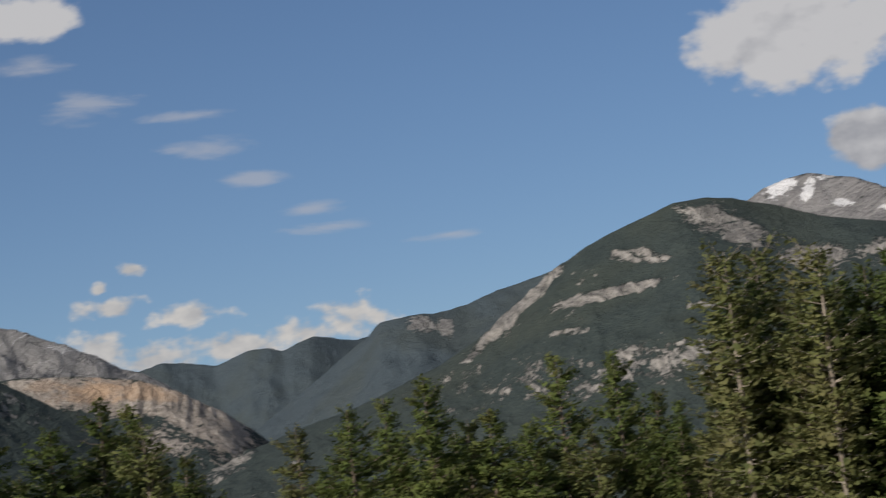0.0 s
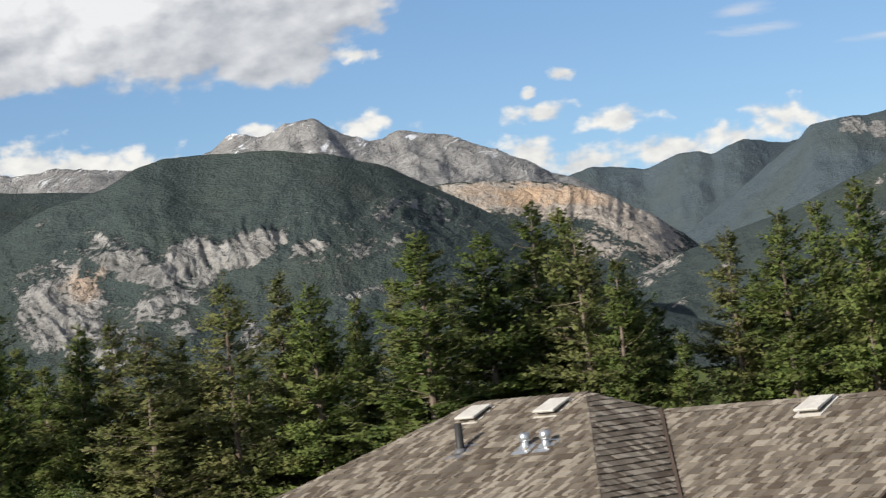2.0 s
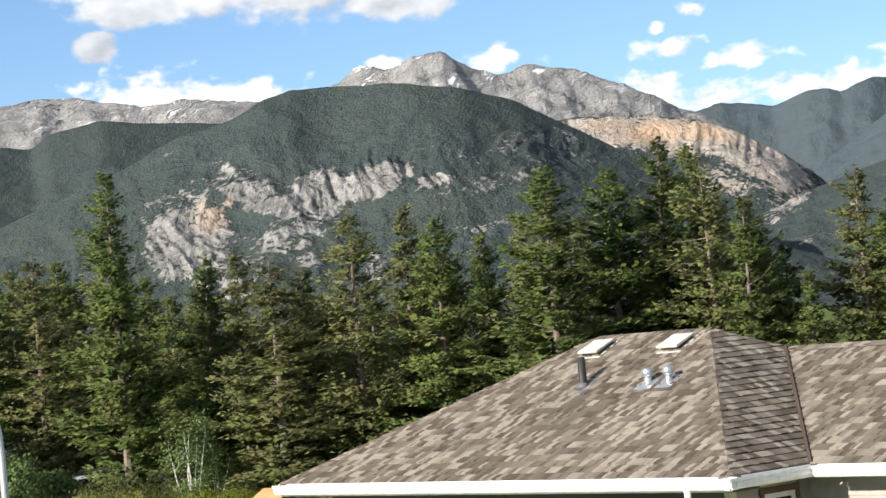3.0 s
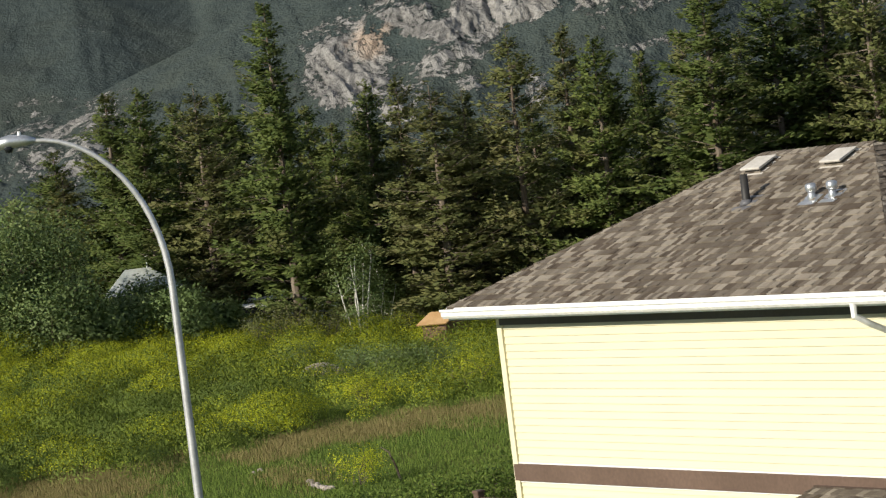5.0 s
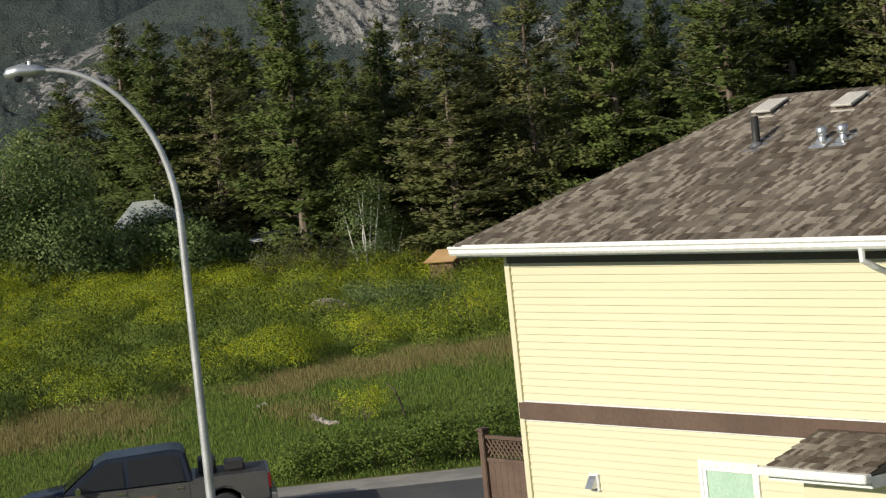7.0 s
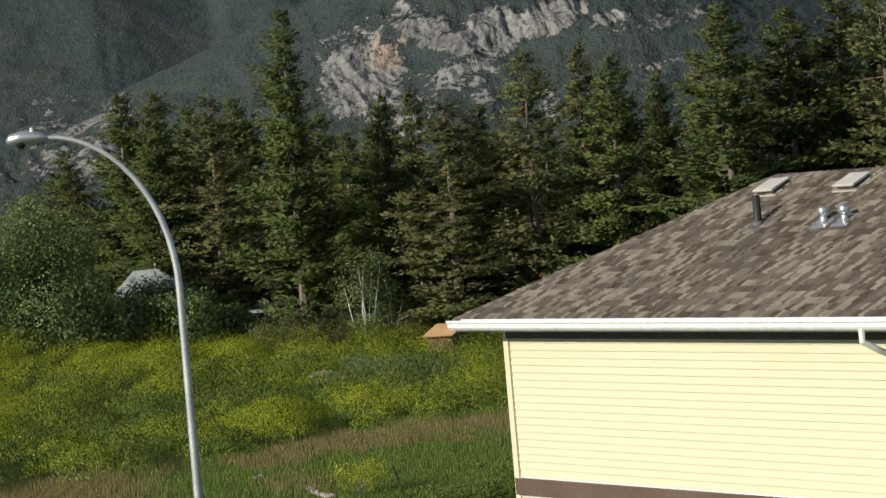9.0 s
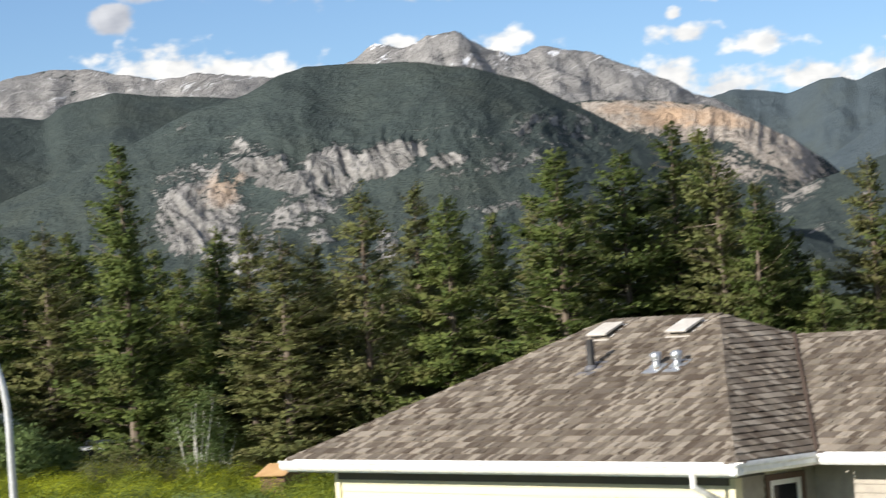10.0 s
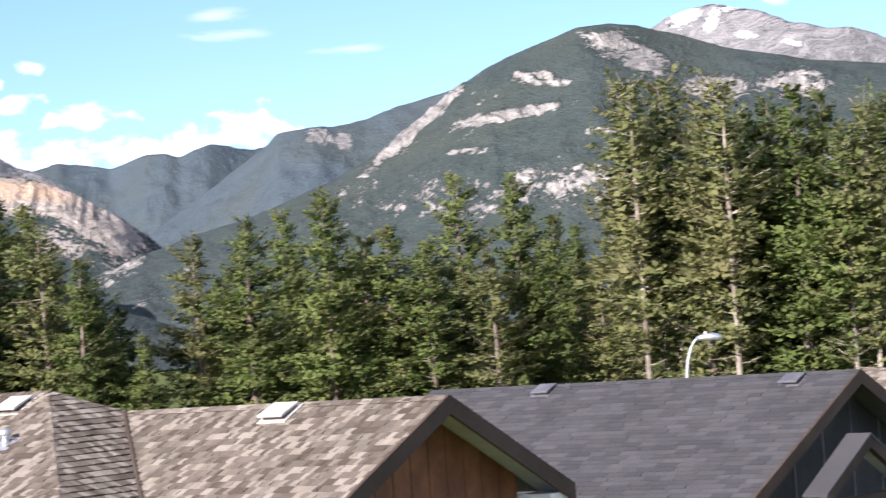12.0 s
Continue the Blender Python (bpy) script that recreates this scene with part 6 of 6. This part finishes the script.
# ---- beyond the field ----
def parked_car(b, dist, yaw, mat, label):
    x, y = at(b, dist)
    t = thing("car", pose(x, y, ground_z(x, y), 0, 0, yaw), label, "car", "cars by the wood")
    bm = bm_new()
    prism(bm, [(-2.2, 0.35), (2.2, 0.35), (2.25, 0.75), (1.2, 0.98), (-2.2, 1.0)], "y", -0.88, 0.88)
    bmesh.ops.bevel(bm, geom=bm.edges[:], offset=0.06, segments=2, affect="EDGES")
    part("body", bm, mat, t)
    bm = bm_new()
    prism(bm, [(-2.1, 0.97), (1.15, 0.97), (0.45, 1.58), (-1.9, 1.62)], "y", -0.78, 0.78)
    bmesh.ops.bevel(bm, geom=bm.edges[:], offset=0.06, segments=2, affect="EDGES")
    part("cabin", bm, mat, t)
    for s in (-1, 1):
        bm = bm_new()
        prism(bm, [(-1.85, 1.05), (0.9, 1.05), (0.42, 1.48), (-1.75, 1.5)], "y", s * 0.785, s * 0.80)
        part("side_window", bm, m_glass, t)
    for x in (1.4, -1.35):
        for y in (-0.78, 0.78):
            wheel(t, x, y, 0.34, 0.22)


parked_car(-4.35, 113, 15, m_paint_white, "white and blue estate car parked under the firs")
parked_car(-5.1, 115, 15, m_paint_blue, "dark car parked under the firs")
parked_car(-3.5, 119, 5, m_paint_white, "white car half hidden by bushes under the firs")

cabin_x, cabin_y = at(-6.55, 116)
cabin_g = ground_z(cabin_x, cabin_y)
cabin = thing("cabin", pose(cabin_x, cabin_y, cabin_g, 0, 0, 6), "small house with pale metal hip roof among the bushes", "house")
bm = bm_new()
vs = [bm.verts.new(p) for p in ((-1.9, -2.4, 2.2), (1.7, -2.4, 2.2), (1.7, 2.4, 2.2), (-1.9, 2.4, 2.2), (-0.9, 0, 3.25), (0.2, 0, 3.25))]
for f in ((0, 1, 5, 4), (1, 2, 5), (2, 3, 4, 5), (3, 0, 4), (3, 2, 1, 0)):
    bm.faces.new([vs[i] for i in f])
part("roof", bm, m_tin, cabin, "pale grey-green metal roof")
bm = bm_new()
box(bm, -1.5, -1.9, -0.3, 1.3, 1.9, 2.21)
part("wall", bm, m_logwall, cabin)
bm = bm_new()
tube(bm, [(0.1, 0, 3.15), (0.1, 0, 3.75)], [0.05, 0.05], 8)
part("chimney_pipe", bm, m_galv, cabin)
lx, ly = at(-5.15, 124)
lodge = thing("log_cabin", pose(lx, ly, ground_z(lx, ly), 0, 0, 8), "dark red log cabin with a sunlit porch under the firs", "house")
bm = bm_new()
for i in range(8):
    tube(bm, [(-1.8, -1.5, 0.15 + i * 0.28), (1.8, -1.5, 0.15 + i * 0.28)], [0.15, 0.15], 10)
part("log_wall", bm, m_logwall, lodge)
bm = bm_new()
prism(bm, [(-2.0, 2.3), (0.6, 3.3), (3.2, 2.3), (3.2, 2.42), (0.6, 3.42), (-2.0, 2.42)], "x", -2.1, 2.1)
part("roof", bm, m_underlay, lodge)
bm = bm_new()
box(bm, 0.85, -2.1, 1.15, 1.35, -2.0, 1.75, 0.01)
part("porch_panel", bm, m_plywood, lodge, "sunlit yellow wooden panel")
bm = bm_new()
box(bm, -1.8, -1.3, -0.2, 1.8, 2.5, 2.35)
part("body", bm, m_logwall, lodge)
sx, sy = at(-0.12, 105)
shed = thing("plywood_shelter", pose(sx, sy, ground_z(sx, sy), 0, 0, 60), "low shelter with a tent-shaped roof of bare orange plywood", "shelter")
for sgn in (-1, 1):
    bm = bm_new()
    prism(bm, [(sgn * 1.2, 1.12), (0.0, 1.52), (0.0, 1.57), (sgn * 1.24, 1.16)], "y", -0.7, 0.7)
    part("panel", bm, m_plywood, shed)
bm = bm_new()
prism(bm, [(-1.0, -0.3), (1.0, -0.3), (1.0, 1.15), (0, 1.49), (-1.0, 1.15)], "y", -0.55, 0.55)
part("frame", bm, m_logwall, shed)

# ---- shingles of the lit roof face, one by one ----
for b in near:
    c = sum((Vector(p) for p in b), Vector()) / 8
    ob = mesh_from("shingle", [tuple(Vector(p) - c) for p in b], BOX_FACES, m_shingle, house)
    ob.location = c
